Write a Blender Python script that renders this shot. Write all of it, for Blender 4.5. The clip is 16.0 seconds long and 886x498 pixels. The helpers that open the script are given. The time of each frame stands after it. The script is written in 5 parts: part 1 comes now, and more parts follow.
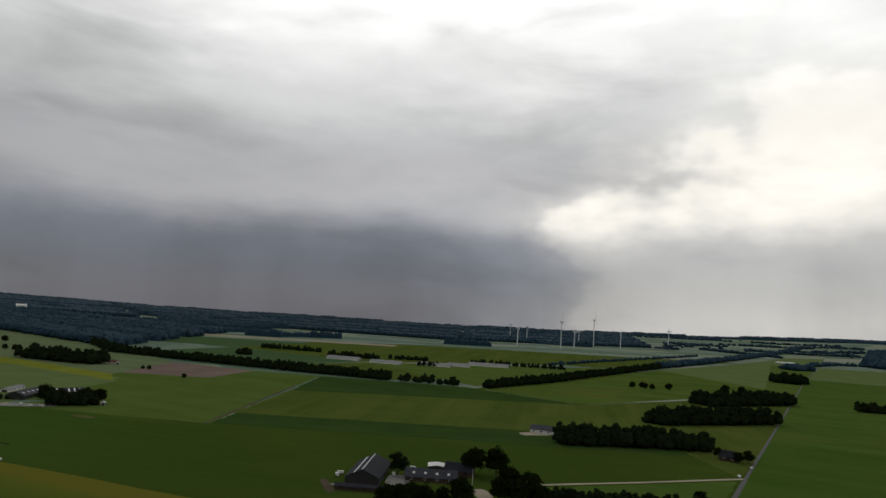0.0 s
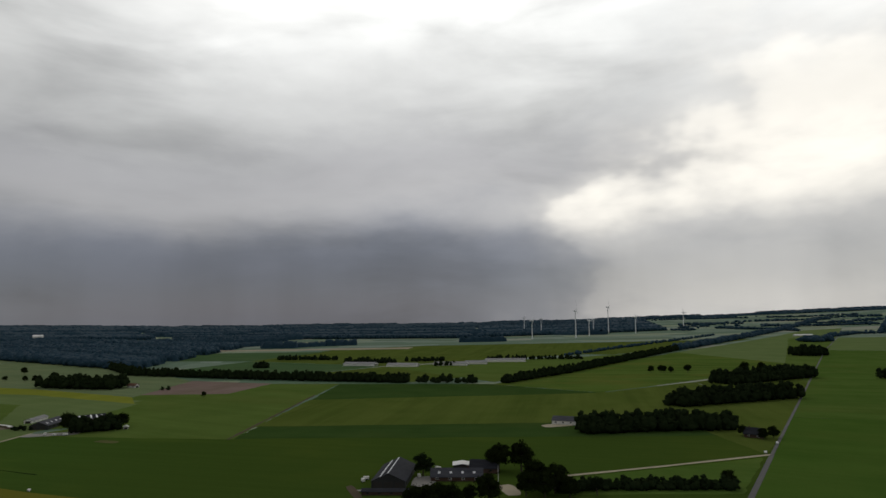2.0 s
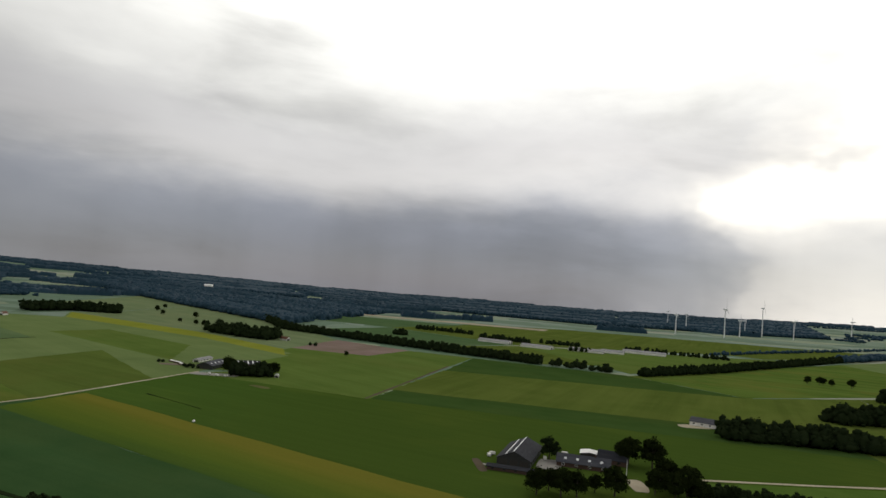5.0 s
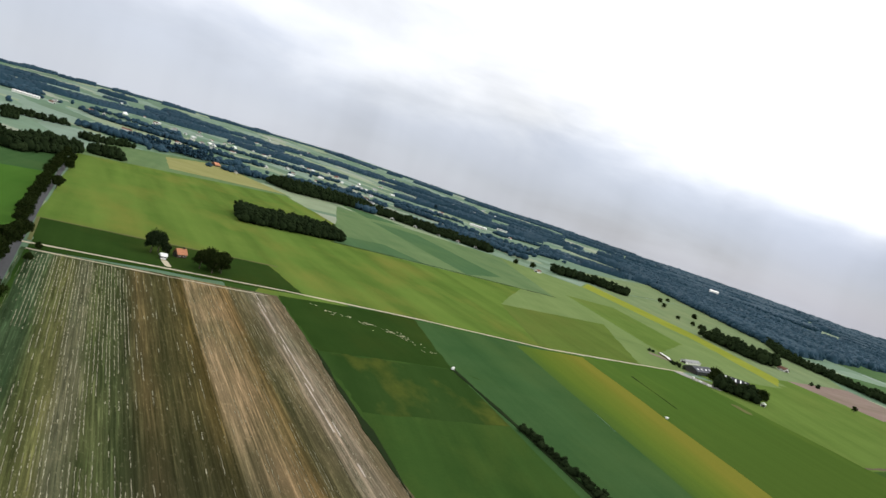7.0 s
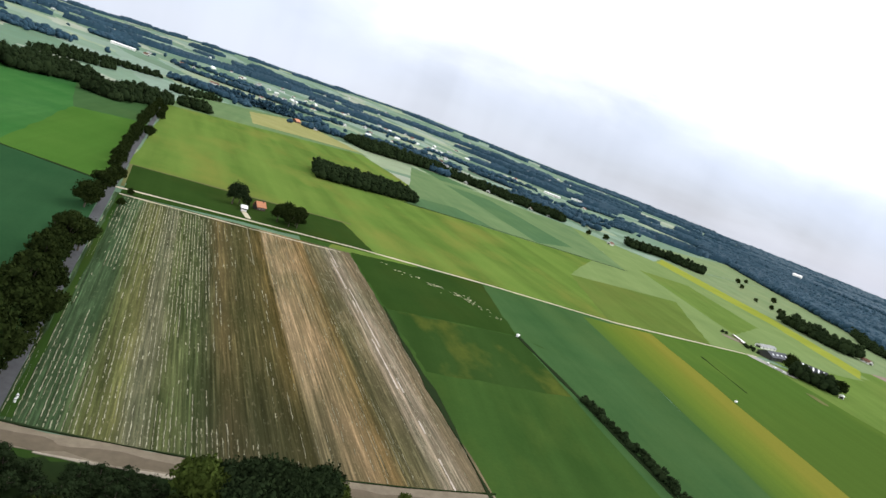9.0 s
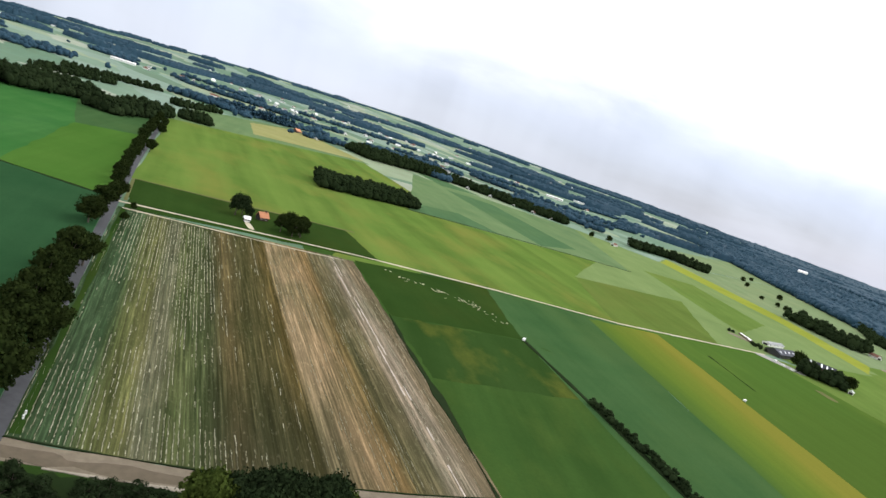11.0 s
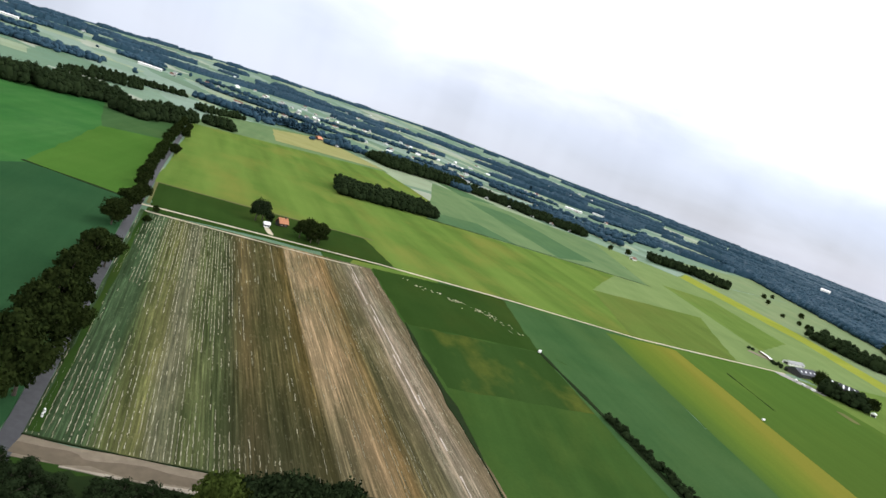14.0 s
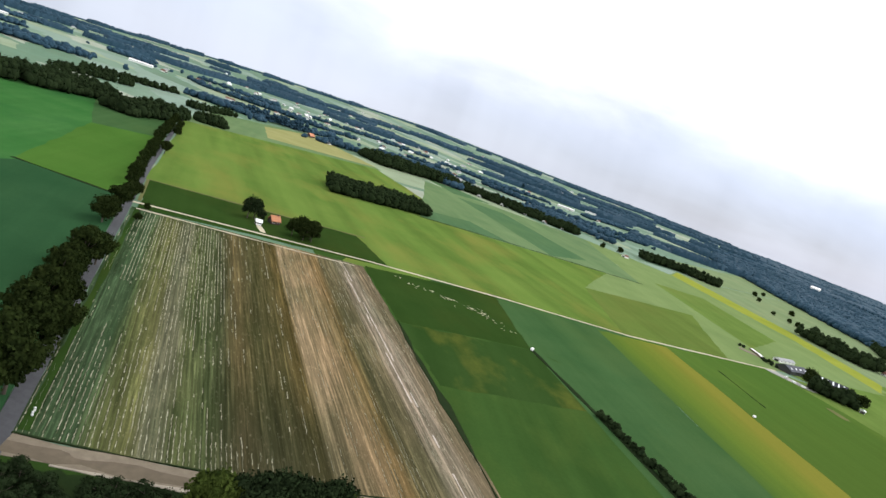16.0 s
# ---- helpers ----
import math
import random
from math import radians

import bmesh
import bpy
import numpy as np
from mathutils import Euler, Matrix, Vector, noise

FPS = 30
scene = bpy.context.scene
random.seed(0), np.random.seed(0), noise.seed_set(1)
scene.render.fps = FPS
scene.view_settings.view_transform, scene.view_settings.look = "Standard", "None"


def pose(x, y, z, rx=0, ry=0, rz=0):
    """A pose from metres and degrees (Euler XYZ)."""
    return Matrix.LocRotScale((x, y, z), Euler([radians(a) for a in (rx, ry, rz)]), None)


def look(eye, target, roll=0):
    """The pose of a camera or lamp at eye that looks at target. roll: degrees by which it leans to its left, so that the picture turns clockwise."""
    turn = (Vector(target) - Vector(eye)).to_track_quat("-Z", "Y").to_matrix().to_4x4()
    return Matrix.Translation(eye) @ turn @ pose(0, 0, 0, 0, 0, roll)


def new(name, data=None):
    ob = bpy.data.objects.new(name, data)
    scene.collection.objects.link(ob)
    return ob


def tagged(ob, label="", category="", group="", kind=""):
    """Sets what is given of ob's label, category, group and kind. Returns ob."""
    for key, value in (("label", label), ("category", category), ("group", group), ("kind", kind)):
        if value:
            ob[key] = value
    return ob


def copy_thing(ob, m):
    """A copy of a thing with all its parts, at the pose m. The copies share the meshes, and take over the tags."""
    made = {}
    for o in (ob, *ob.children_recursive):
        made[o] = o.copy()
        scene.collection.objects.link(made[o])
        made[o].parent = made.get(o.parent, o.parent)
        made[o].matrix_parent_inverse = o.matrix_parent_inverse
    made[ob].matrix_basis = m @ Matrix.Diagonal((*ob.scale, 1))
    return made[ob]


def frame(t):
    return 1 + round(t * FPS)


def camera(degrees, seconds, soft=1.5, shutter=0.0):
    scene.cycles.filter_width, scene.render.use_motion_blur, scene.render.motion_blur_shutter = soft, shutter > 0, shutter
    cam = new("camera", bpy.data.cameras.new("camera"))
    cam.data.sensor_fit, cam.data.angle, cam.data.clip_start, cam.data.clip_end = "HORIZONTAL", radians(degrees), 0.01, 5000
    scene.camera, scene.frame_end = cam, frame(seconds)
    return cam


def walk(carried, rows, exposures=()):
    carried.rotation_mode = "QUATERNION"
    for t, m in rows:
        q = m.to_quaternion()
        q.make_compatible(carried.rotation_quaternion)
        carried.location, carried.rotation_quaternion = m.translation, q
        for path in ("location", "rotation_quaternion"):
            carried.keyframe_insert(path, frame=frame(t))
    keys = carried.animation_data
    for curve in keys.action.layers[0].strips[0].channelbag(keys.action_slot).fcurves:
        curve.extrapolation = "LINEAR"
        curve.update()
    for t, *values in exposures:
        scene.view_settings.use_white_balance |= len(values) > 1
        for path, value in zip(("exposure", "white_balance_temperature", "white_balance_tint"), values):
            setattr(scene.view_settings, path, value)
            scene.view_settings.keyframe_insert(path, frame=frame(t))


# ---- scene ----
# A wide farmed plain with roads, woods and farms, seen from a hovering aircraft 90 m up.
cam = camera(67.2, 16.0, soft=1.5)
PATH = [
    (0.0, pose(0, 0, 90, 95.71, -3.53, 0.00)),
    (0.5, pose(0, 0, 90, 95.35, -5.83, -0.60)),
    (1.0, pose(0, 0, 90, 95.10, -5.21, -0.34)),
    (1.5, pose(0, 0, 90, 95.31, -1.76, 0.71)),
    (2.0, pose(0, 0, 90, 95.61, 0.89, 1.11)),
    (2.5, pose(0, 0, 90, 95.38, -0.23, 0.49)),
    (3.0, pose(0, 0, 90, 95.94, -0.80, 0.17)),
    (3.2, pose(0, 0, 90, 96.00, -0.54, -0.18)),
    (3.8, pose(0, 0, 90, 95.85, -0.77, 0.56)),
    (4.3, pose(0, 0, 90, 95.27, -1.66, 3.42)),
    (4.8, pose(0, 0, 90, 94.08, -3.51, 9.35)),
    (5.3, pose(0, 0, 90, 92.10, -6.57, 19.15)),
    (5.5, pose(0, 0, 90, 91.05, -8.92, 23.86)),
    (6.0, pose(0, 0, 90, 88.00, -10.87, 37.38)),
    (6.5, pose(0, 0, 90, 86.76, -13.44, 47.82)),
    (7.0, pose(0, 0, 90, 84.97, -17.61, 55.83)),
    (7.5, pose(0, 0, 90, 82.06, -21.00, 60.93)),
    (8.0, pose(0, 0, 90, 80.16, -21.83, 62.54)),
    (8.5, pose(0, 0, 90, 79.20, -21.44, 62.65)),
    (9.0, pose(0, 0, 90, 79.74, -20.02, 62.64)),
    (9.2, pose(0, 0, 90, 80.48, -18.80, 62.76)),
    (11.3, pose(0, 0, 90, 80.08, -18.35, 62.66)),
    (11.5, pose(0, 0, 90, 80.10, -17.93, 62.85)),
    (12.0, pose(0, 0, 90, 80.46, -17.09, 63.29)),
    (12.5, pose(0, 0, 90, 81.24, -18.11, 63.27)),
    (13.0, pose(0, 0, 90, 80.81, -18.66, 63.68)),
    (13.5, pose(0, 0, 90, 80.04, -19.27, 64.02)),
    (14.0, pose(0, 0, 90, 80.45, -19.55, 64.50)),
    (14.5, pose(0, 0, 90, 80.55, -18.89, 64.69)),
    (15.0, pose(0, 0, 90, 79.35, -18.77, 64.72)),
    (15.5, pose(0, 0, 90, 79.46, -19.93, 64.72)),
    (16.0, pose(0, 0, 90, 80.48, -19.67, 63.84)),
]

walk(cam, PATH, exposures=[(0.0, -0.55, 6540, 10), (3.2, -0.55, 6540, 10), (4.2, -0.2, 6650, 10), (5.3, 0.32, 6800, 9), (6.0, 0.90, 6800, 8),
                           (7.0, 1.36, 6500, 9), (7.5, 1.6, 6300, 10), (8.0, 1.7, 6300, 10), (9.2, 1.72, 6300, 10), (12.5, 1.73, 6300, 11), (16.0, 1.71, 6250, 11)])

# ---- world and sun ----
SUN_AZ, SUN_EL = 20.0, 48.0          # degrees left of north (y), degrees up


def sky_world():
    w = bpy.data.worlds.new("sky")
    scene.world = w
    w.use_nodes = True
    nt = w.node_tree
    nt.nodes.clear()
    N, K = nt.nodes.new, nt.links.new

    def math_node(op, a, b=None, clamp=False):
        m = N("ShaderNodeMath")
        m.operation, m.use_clamp = op, clamp
        for i, v in enumerate((a, b)):
            if v is None:
                continue
            if isinstance(v, (int, float)):
                m.inputs[i].default_value = v
            else:
                K(v, m.inputs[i])
        return m.outputs[0]

    def ramp(fac, stops):
        r = N("ShaderNodeValToRGB")
        r.color_ramp.interpolation = "B_SPLINE"
        e = r.color_ramp.elements
        while len(e) < len(stops):
            e.new(0.5)
        for k, (p, c) in zip(e, stops):
            k.position = p
            k.color = (*c, 1) if isinstance(c, tuple) else (c, c, c, 1)
        K(fac, r.inputs[0])
        return r.outputs[0]

    def mix(kind, fac, a, b):
        m = N("ShaderNodeMix")
        m.data_type, m.blend_type = "RGBA", kind
        for i, v in ((0, fac), (6, a), (7, b)):
            if isinstance(v, (int, float)):
                m.inputs[i].default_value = v
            elif isinstance(v, tuple):
                m.inputs[i].default_value = (*v, 1)
            else:
                K(v, m.inputs[i])
        return m.outputs[2]

    tc = N("ShaderNodeTexCoord")
    sep = N("ShaderNodeSeparateXYZ")
    K(tc.outputs["Generated"], sep.inputs[0])
    x, y, z = sep.outputs
    up = math_node("MAXIMUM", z, 0.0)

    def cloud(scale, tall, detail, rough, distort, offset):
        """Cloud texture over the dome, drawn out along the horizon by tall."""
        mp = N("ShaderNodeMapping")
        mp.inputs["Scale"].default_value = (1.0, 1.0, tall)
        mp.inputs["Location"].default_value = offset
        K(tc.outputs["Generated"], mp.inputs[0])
        n = N("ShaderNodeTexNoise")
        n.inputs["Scale"].default_value, n.inputs["Detail"].default_value = scale, detail
        n.inputs["Roughness"].default_value, n.inputs["Distortion"].default_value = rough, distort
        K(mp.outputs[0], n.inputs[0])
        return n.outputs["Fac"]

    big = cloud(2.4, 2.6, 3.0, 0.45, 0.2, (3.1, 1.2, 0.4))
    bands = cloud(3.3, 3.6, 5.0, 0.5, 0.35, (0.3, 5.2, 2.4))
    puffs = cloud(6.0, 2.4, 5.0, 0.52, 0.2, (7.3, 2.2, 1.4))
    heaps = cloud(4.6, 1.7, 4.0, 0.5, 0.0, (1.7, 4.4, 6.1))
    # height above the horizon, bent by the cloud masses
    lift = math_node("ADD", math_node("MULTIPLY", math_node("SUBTRACT", big, 0.5), 0.17), math_node("MULTIPLY", math_node("SUBTRACT", puffs, 0.5), 0.11))
    bent = math_node("ADD", up, math_node("MULTIPLY", lift, math_node("MINIMUM", math_node("MULTIPLY", up, 7.0), 1.0)))
    grad = ramp(bent, [(0.0, (0.178, 0.196, 0.222)), (0.05, (0.154, 0.170, 0.208)), (0.085, (0.186, 0.200, 0.244)), (0.115, (0.285, 0.295, 0.328)),
                       (0.16, (0.52, 0.515, 0.515)), (0.195, (0.50, 0.495, 0.50)), (0.235, (0.50, 0.50, 0.505)), (0.29, (0.70, 0.705, 0.69)),
                       (0.40, (0.90, 0.91, 0.885)), (0.48, (1.0, 1.0, 0.97)), (0.60, (0.27, 0.27, 0.27)), (1.0, (0.20, 0.20, 0.207))])
    streak = ramp(bands, [(0.30, 0.52), (0.46, 0.86), (0.62, 1.0)])
    col = mix("MULTIPLY", 0.75, grad, streak)
    # thicker cloud on one side, thinner on the other
    side = ramp(math_node("ADD", math_node("MULTIPLY", x, 0.5), 0.5), [(0.04, 1.0), (0.25, 0.74), (0.5, 1.02), (0.75, 1.42)])
    col = mix("MULTIPLY", 1.0, col, side)
    # a sunlit cumulus bank beside the rain, with grey cloud below and above it
    b = math_node("ADD", math_node("MULTIPLY", x, 0.53), math_node("MULTIPLY", y, 0.85))
    lump = math_node("SUBTRACT", heaps, 0.5)
    thin = ramp(math_node("ADD", b, math_node("MULTIPLY", lump, 0.10)), [(0.86, 0.0), (0.93, 0.30), (0.985, 0.68)])
    col = mix("MIX", thin, col, (0.43, 0.435, 0.44))
    bright = ramp(math_node("ADD", b, math_node("MULTIPLY", lump, 0.22)), [(0.90, 0.0), (0.935, 0.25), (0.952, 0.85), (0.98, 1.0)])
    level = ramp(math_node("ADD", up, math_node("MULTIPLY", lump, 0.13)), [(0.0, 0.36), (0.05, 0.22), (0.125, 0.16), (0.155, 0.8), (0.19, 1.0), (0.25, 0.95), (0.31, 0.6), (0.4, 0.6)])
    inner = ramp(puffs, [(0.30, 0.62), (0.46, 0.92), (0.6, 1.0)])
    col = mix("MIX", math_node("MULTIPLY", math_node("MULTIPLY", bright, level), inner), col, (1.16, 1.11, 1.0))
    r = math_node("ADD", math_node("MULTIPLY", x, -0.26), math_node("MULTIPLY", y, 0.966))
    rain = ramp(r, [(0.86, (1.0, 1.0, 1.0)), (0.96, (0.82, 0.82, 0.87)), (1.0, (0.66, 0.66, 0.73))])
    away = ramp(math_node("ADD", math_node("MULTIPLY", x, -0.97), math_node("MULTIPLY", y, 0.24)), [(0.70, 0.0), (0.9, 0.45), (1.0, 1.0)])
    col = mix("MIX", math_node("MULTIPLY", away, 0.5), col, (0.35, 0.365, 0.41))
    low = ramp(up, [(0.0, 1.0), (0.08, 0.9), (0.16, 0.0)])
    col = mix("MULTIPLY", low, col, rain)
    # slanting shafts of rain under the dark cloud
    shafts = ramp(cloud(9.0, 0.25, 3.0, 0.5, 0.0, (2.0, 0.7, 0.3)), [(0.36, 0.80), (0.52, 0.95), (0.64, 1.0)])
    col = mix("MULTIPLY", math_node("MULTIPLY", low, 0.8), col, shafts)
    sky = N("ShaderNodeTexSky")
    sky.sky_type, sky.sun_disc = "NISHITA", False
    sky.sun_elevation, sky.sun_rotation = radians(SUN_EL), radians(-SUN_AZ)
    dim = mix("MULTIPLY", 1.0, sky.outputs[0], (0.1, 0.1, 0.1))
    col = mix("MIX", 0.95, dim, col)
    # thinner cloud on the side of the rain and the cumulus bank
    front = math_node("ADD", math_node("MULTIPLY", x, 0.174), math_node("MULTIPLY", y, 0.985))
    thinner = N("ShaderNodeMapRange")
    thinner.interpolation_type = "SMOOTHSTEP"
    for i, v in ((1, 0.45), (2, 0.78), (3, 1.0), (4, 1.5)):
        thinner.inputs[i].default_value = v
    K(front, thinner.inputs[0])
    crest = N("ShaderNodeMapRange")
    crest.interpolation_type = "SMOOTHSTEP"
    for i, v in ((1, 0.28), (2, 0.46), (3, 1.0), (4, 1.4)):
        crest.inputs[i].default_value = v
    K(bent, crest.inputs[0])
    scaled = N("ShaderNodeVectorMath")
    scaled.operation = "SCALE"
    K(col, scaled.inputs[0])
    K(math_node("MULTIPLY", thinner.outputs[0], crest.outputs[0]), scaled.inputs["Scale"])
    col = scaled.outputs[0]
    bg = N("ShaderNodeBackground")
    K(col, bg.inputs["Color"])
    bg.inputs["Strength"].default_value = 1.0
    K(bg.outputs[0], N("ShaderNodeOutputWorld").inputs[0])


sky_world()
sun = new("sun", bpy.data.lights.new("sun", "SUN"))
sun.data.energy, sun.data.angle, sun.data.color = 0.5, radians(25), (1.0, 0.96, 0.9)
sun.matrix_world = look((0, 0, 500), (math.sin(radians(SUN_AZ)) * 500 * math.cos(radians(SUN_EL)),
                                     -math.cos(radians(SUN_AZ)) * 500 * math.cos(radians(SUN_EL)),
                                     500 - 500 * math.sin(radians(SUN_EL))))

# ---- materials ----


class Mat:
    """A small builder for node materials in world metres."""

    def __init__(self, name, rough=0.9, metal=0.0, spec=0.2):
        self.m = bpy.data.materials.new(name)
        self.m.use_nodes = True
        self.nt = self.m.node_tree
        self.bsdf = self.nt.nodes["Principled BSDF"]
        self.bsdf.inputs["Roughness"].default_value = rough
        self.bsdf.inputs["Metallic"].default_value = metal
        self.bsdf.inputs["Specular IOR Level"].default_value = spec
        self.tc = self.nt.nodes.new("ShaderNodeTexCoord")

    def node(self, kind):
        return self.nt.nodes.new(kind)

    def link(self, a, b):
        self.nt.links.new(a, b)

    def coords(self, angle=0.0, sx=1.0, sy=1.0, off=(0, 0, 0), sz=1.0):
        """Object coordinates turned by angle degrees, then scaled."""
        a = self.node("ShaderNodeMapping")
        a.inputs["Rotation"].default_value = (0, 0, radians(-angle))
        self.link(self.tc.outputs["Object"], a.inputs[0])
        b = self.node("ShaderNodeMapping")
        b.inputs["Scale"].default_value = (sx, sy, sz)
        b.inputs["Location"].default_value = off
        self.link(a.outputs[0], b.inputs[0])
        return b.outputs[0]

    def noise(self, vec, scale, detail=4.0, rough=0.6, lo=0.35, hi=0.65):
        n = self.node("ShaderNodeTexNoise")
        n.inputs["Scale"].default_value, n.inputs["Detail"].default_value = scale, detail
        n.inputs["Roughness"].default_value = rough
        self.link(vec, n.inputs[0])
        r = self.node("ShaderNodeMapRange")
        r.inputs[1].default_value, r.inputs[2].default_value = lo, hi
        self.link(n.outputs["Fac"], r.inputs[0])
        return r.outputs[0]

    def mix(self, fac, a, b, kind="MIX"):
        m = self.node("ShaderNodeMix")
        m.data_type, m.blend_type = "RGBA", kind
        for i, v in ((0, fac), (6, a), (7, b)):
            if isinstance(v, (int, float)):
                m.inputs[i].default_value = v
            elif isinstance(v, tuple):
                m.inputs[i].default_value = (*v, 1)
            else:
                self.link(v, m.inputs[i])
        return m.outputs[2]

    def mul(self, a, b):
        m = self.node("ShaderNodeMath")
        m.operation = "MULTIPLY"
        for i, v in ((0, a), (1, b)):
            if isinstance(v, (int, float)):
                m.inputs[i].default_value = v
            else:
                self.link(v, m.inputs[i])
        return m.outputs[0]

    def bump(self, fac, strength, distance):
        n = self.node("ShaderNodeBump")
        n.inputs["Strength"].default_value, n.inputs["Distance"].default_value = strength, distance
        self.link(fac, n.inputs["Height"])
        self.link(n.outputs[0], self.bsdf.inputs["Normal"])

    def done(self, col):
        if isinstance(col, tuple):
            self.bsdf.inputs["Base Color"].default_value = (*col, 1)
        else:
            self.link(col, self.bsdf.inputs["Base Color"])
        return self.m


def crop_mat(name, a, b, angle=0.0, stripe=0.3, patch=None, patch_amount=0.5, row=0.12, off=(0, 0, 0), patch_scale=0.012):
    """Crop or grass: two tones, drill rows along angle, worn or thin patches."""
    m = Mat(name, rough=1.0, spec=0.0)
    a, b, patch = ((c[0], c[1], c[2] * 1.3) if c else c for c in (a, b, patch))
    base = m.mix(m.noise(m.coords(off=off, sz=0), 0.02, 6, 0.6), a, b)
    long = m.noise(m.coords(angle, 0.004, row, off, 0), 1.0, 4, 0.6, 0.3, 0.7)
    base = m.mix(m.mul(long, stripe), base, tuple(0.62 * v for v in a))
    wide = m.noise(m.coords(angle, 0.002, 0.03, off, 0), 1.0, 2, 0.5, 0.45, 0.6)
    base = m.mix(m.mul(wide, stripe * 0.6), base, tuple(1.25 * v for v in b))
    if patch:
        base = m.mix(m.mul(m.noise(m.coords(angle, 0.5, 1.0, off, 0), patch_scale, 5, 0.62, 0.5, 0.7), patch_amount), base, patch)
    grain = m.noise(m.coords(sz=0), 0.6, 5, 0.7, 0.2, 0.8)
    base = m.mix(m.mul(grain, 0.28), base, tuple(0.5 * v for v in a))
    m.bump(grain, 0.25, 0.3)
    return m.done(base)


def ripening_mat():
    """A strip of grain that turns from green along one edge to ochre along the other."""
    m = Mat("ripening_grain", rough=1.0, spec=0.0)
    sep = m.node("ShaderNodeSeparateXYZ")
    m.link(m.tc.outputs["UV"], sep.inputs[0])
    ad = m.node("ShaderNodeMath")
    ad.operation = "MULTIPLY_ADD"
    m.link(m.noise(m.coords(160, 0.006, 0.05, sz=0), 1.0, 4, 0.6, 0.2, 0.8), ad.inputs[0])
    ad.inputs[1].default_value = 0.34
    m.link(sep.outputs[0], ad.inputs[2])
    r = m.node("ShaderNodeValToRGB")
    stops = [(0.12, (0.050, 0.095, 0.020)), (0.45, (0.086, 0.128, 0.020)), (0.78, (0.120, 0.142, 0.022)), (1.0, (0.155, 0.150, 0.025))]
    while len(r.color_ramp.elements) < len(stops):
        r.color_ramp.elements.new(0.5)
    for e, (p, c) in zip(r.color_ramp.elements, stops):
        e.position, e.color = p, (*c, 1)
    m.link(ad.outputs[0], r.inputs[0])
    base = r.outputs[0]
    grain = m.noise(m.coords(sz=0), 0.6, 5, 0.7, 0.2, 0.8)
    base = m.mix(m.mul(grain, 0.28), base, m.mix(1.0, base, (0.5, 0.5, 0.5), "MULTIPLY"))
    long = m.noise(m.coords(160, 0.004, 0.12, sz=0), 1.0, 4, 0.6, 0.3, 0.7)
    base = m.mix(m.mul(long, 0.4), base, m.mix(1.0, base, (0.7, 0.76, 0.7), "MULTIPLY"))
    m.bump(grain, 0.25, 0.3)
    return m.done(base)


def graded_crop_mat():
    """One uneven crop: a little lighter beside the gravel track, darker towards the farmstead."""
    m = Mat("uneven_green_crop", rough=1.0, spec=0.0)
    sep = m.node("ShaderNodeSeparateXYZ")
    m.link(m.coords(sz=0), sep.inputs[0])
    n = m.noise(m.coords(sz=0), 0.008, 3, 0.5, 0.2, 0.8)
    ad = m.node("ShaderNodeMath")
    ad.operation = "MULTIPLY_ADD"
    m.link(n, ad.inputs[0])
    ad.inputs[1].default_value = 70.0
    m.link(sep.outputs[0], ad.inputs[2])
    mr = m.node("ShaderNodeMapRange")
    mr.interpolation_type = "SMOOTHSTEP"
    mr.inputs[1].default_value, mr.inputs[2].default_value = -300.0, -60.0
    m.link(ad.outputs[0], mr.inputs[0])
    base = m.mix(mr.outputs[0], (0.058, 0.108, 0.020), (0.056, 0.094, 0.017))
    long = m.noise(m.coords(165, 0.004, 0.12, sz=0), 1.0, 4, 0.6, 0.3, 0.7)
    base = m.mix(m.mul(long, 0.35), base, m.mix(1.0, base, (0.62, 0.66, 0.62), "MULTIPLY"))
    patch = m.noise(m.coords(165, 0.5, 1.0, sz=0), 0.012, 5, 0.62, 0.5, 0.7)
    base = m.mix(m.mul(patch, 0.45), base, m.mix(1.0, base, (1.7, 1.35, 1.3), "MULTIPLY"))
    grain = m.noise(m.coords(sz=0), 0.6, 5, 0.7, 0.2, 0.8)
    base = m.mix(m.mul(grain, 0.28), base, m.mix(1.0, base, (0.5, 0.5, 0.5), "MULTIPLY"))
    m.bump(grain, 0.25, 0.3)
    return m.done(base)


def leaf_mat(name, a, b, spec=0.0):
    m = Mat(name, rough=0.8, spec=spec)
    g = m.node("ShaderNodeNewGeometry")
    o = m.node("ShaderNodeObjectInfo")
    base = m.mix(g.outputs["Random Per Island"], a, b)
    base = m.mix(m.mul(o.outputs["Random"], 0.45), base, tuple(0.55 * v for v in a))
    base = m.mix(m.noise(m.coords(), 0.25, 3), base, tuple(0.7 * v for v in b))
    return m.done(base)


def plain_mat(name, a, b, scale=0.4, rough=0.8, metal=0.0, spec=0.3, bump=0.0):
    m = Mat(name, rough=rough, metal=metal, spec=spec)
    f = m.noise(m.coords(), scale, 6, 0.65)
    big = m.noise(m.coords(), scale * 0.13, 4, 0.6)
    col = m.mix(m.mul(f, 0.6), a, b)
    col = m.mix(m.mul(big, 0.4), col, tuple(0.75 * v for v in a))
    if bump:
        m.bump(f, 0.4, bump)
    return m.done(col)


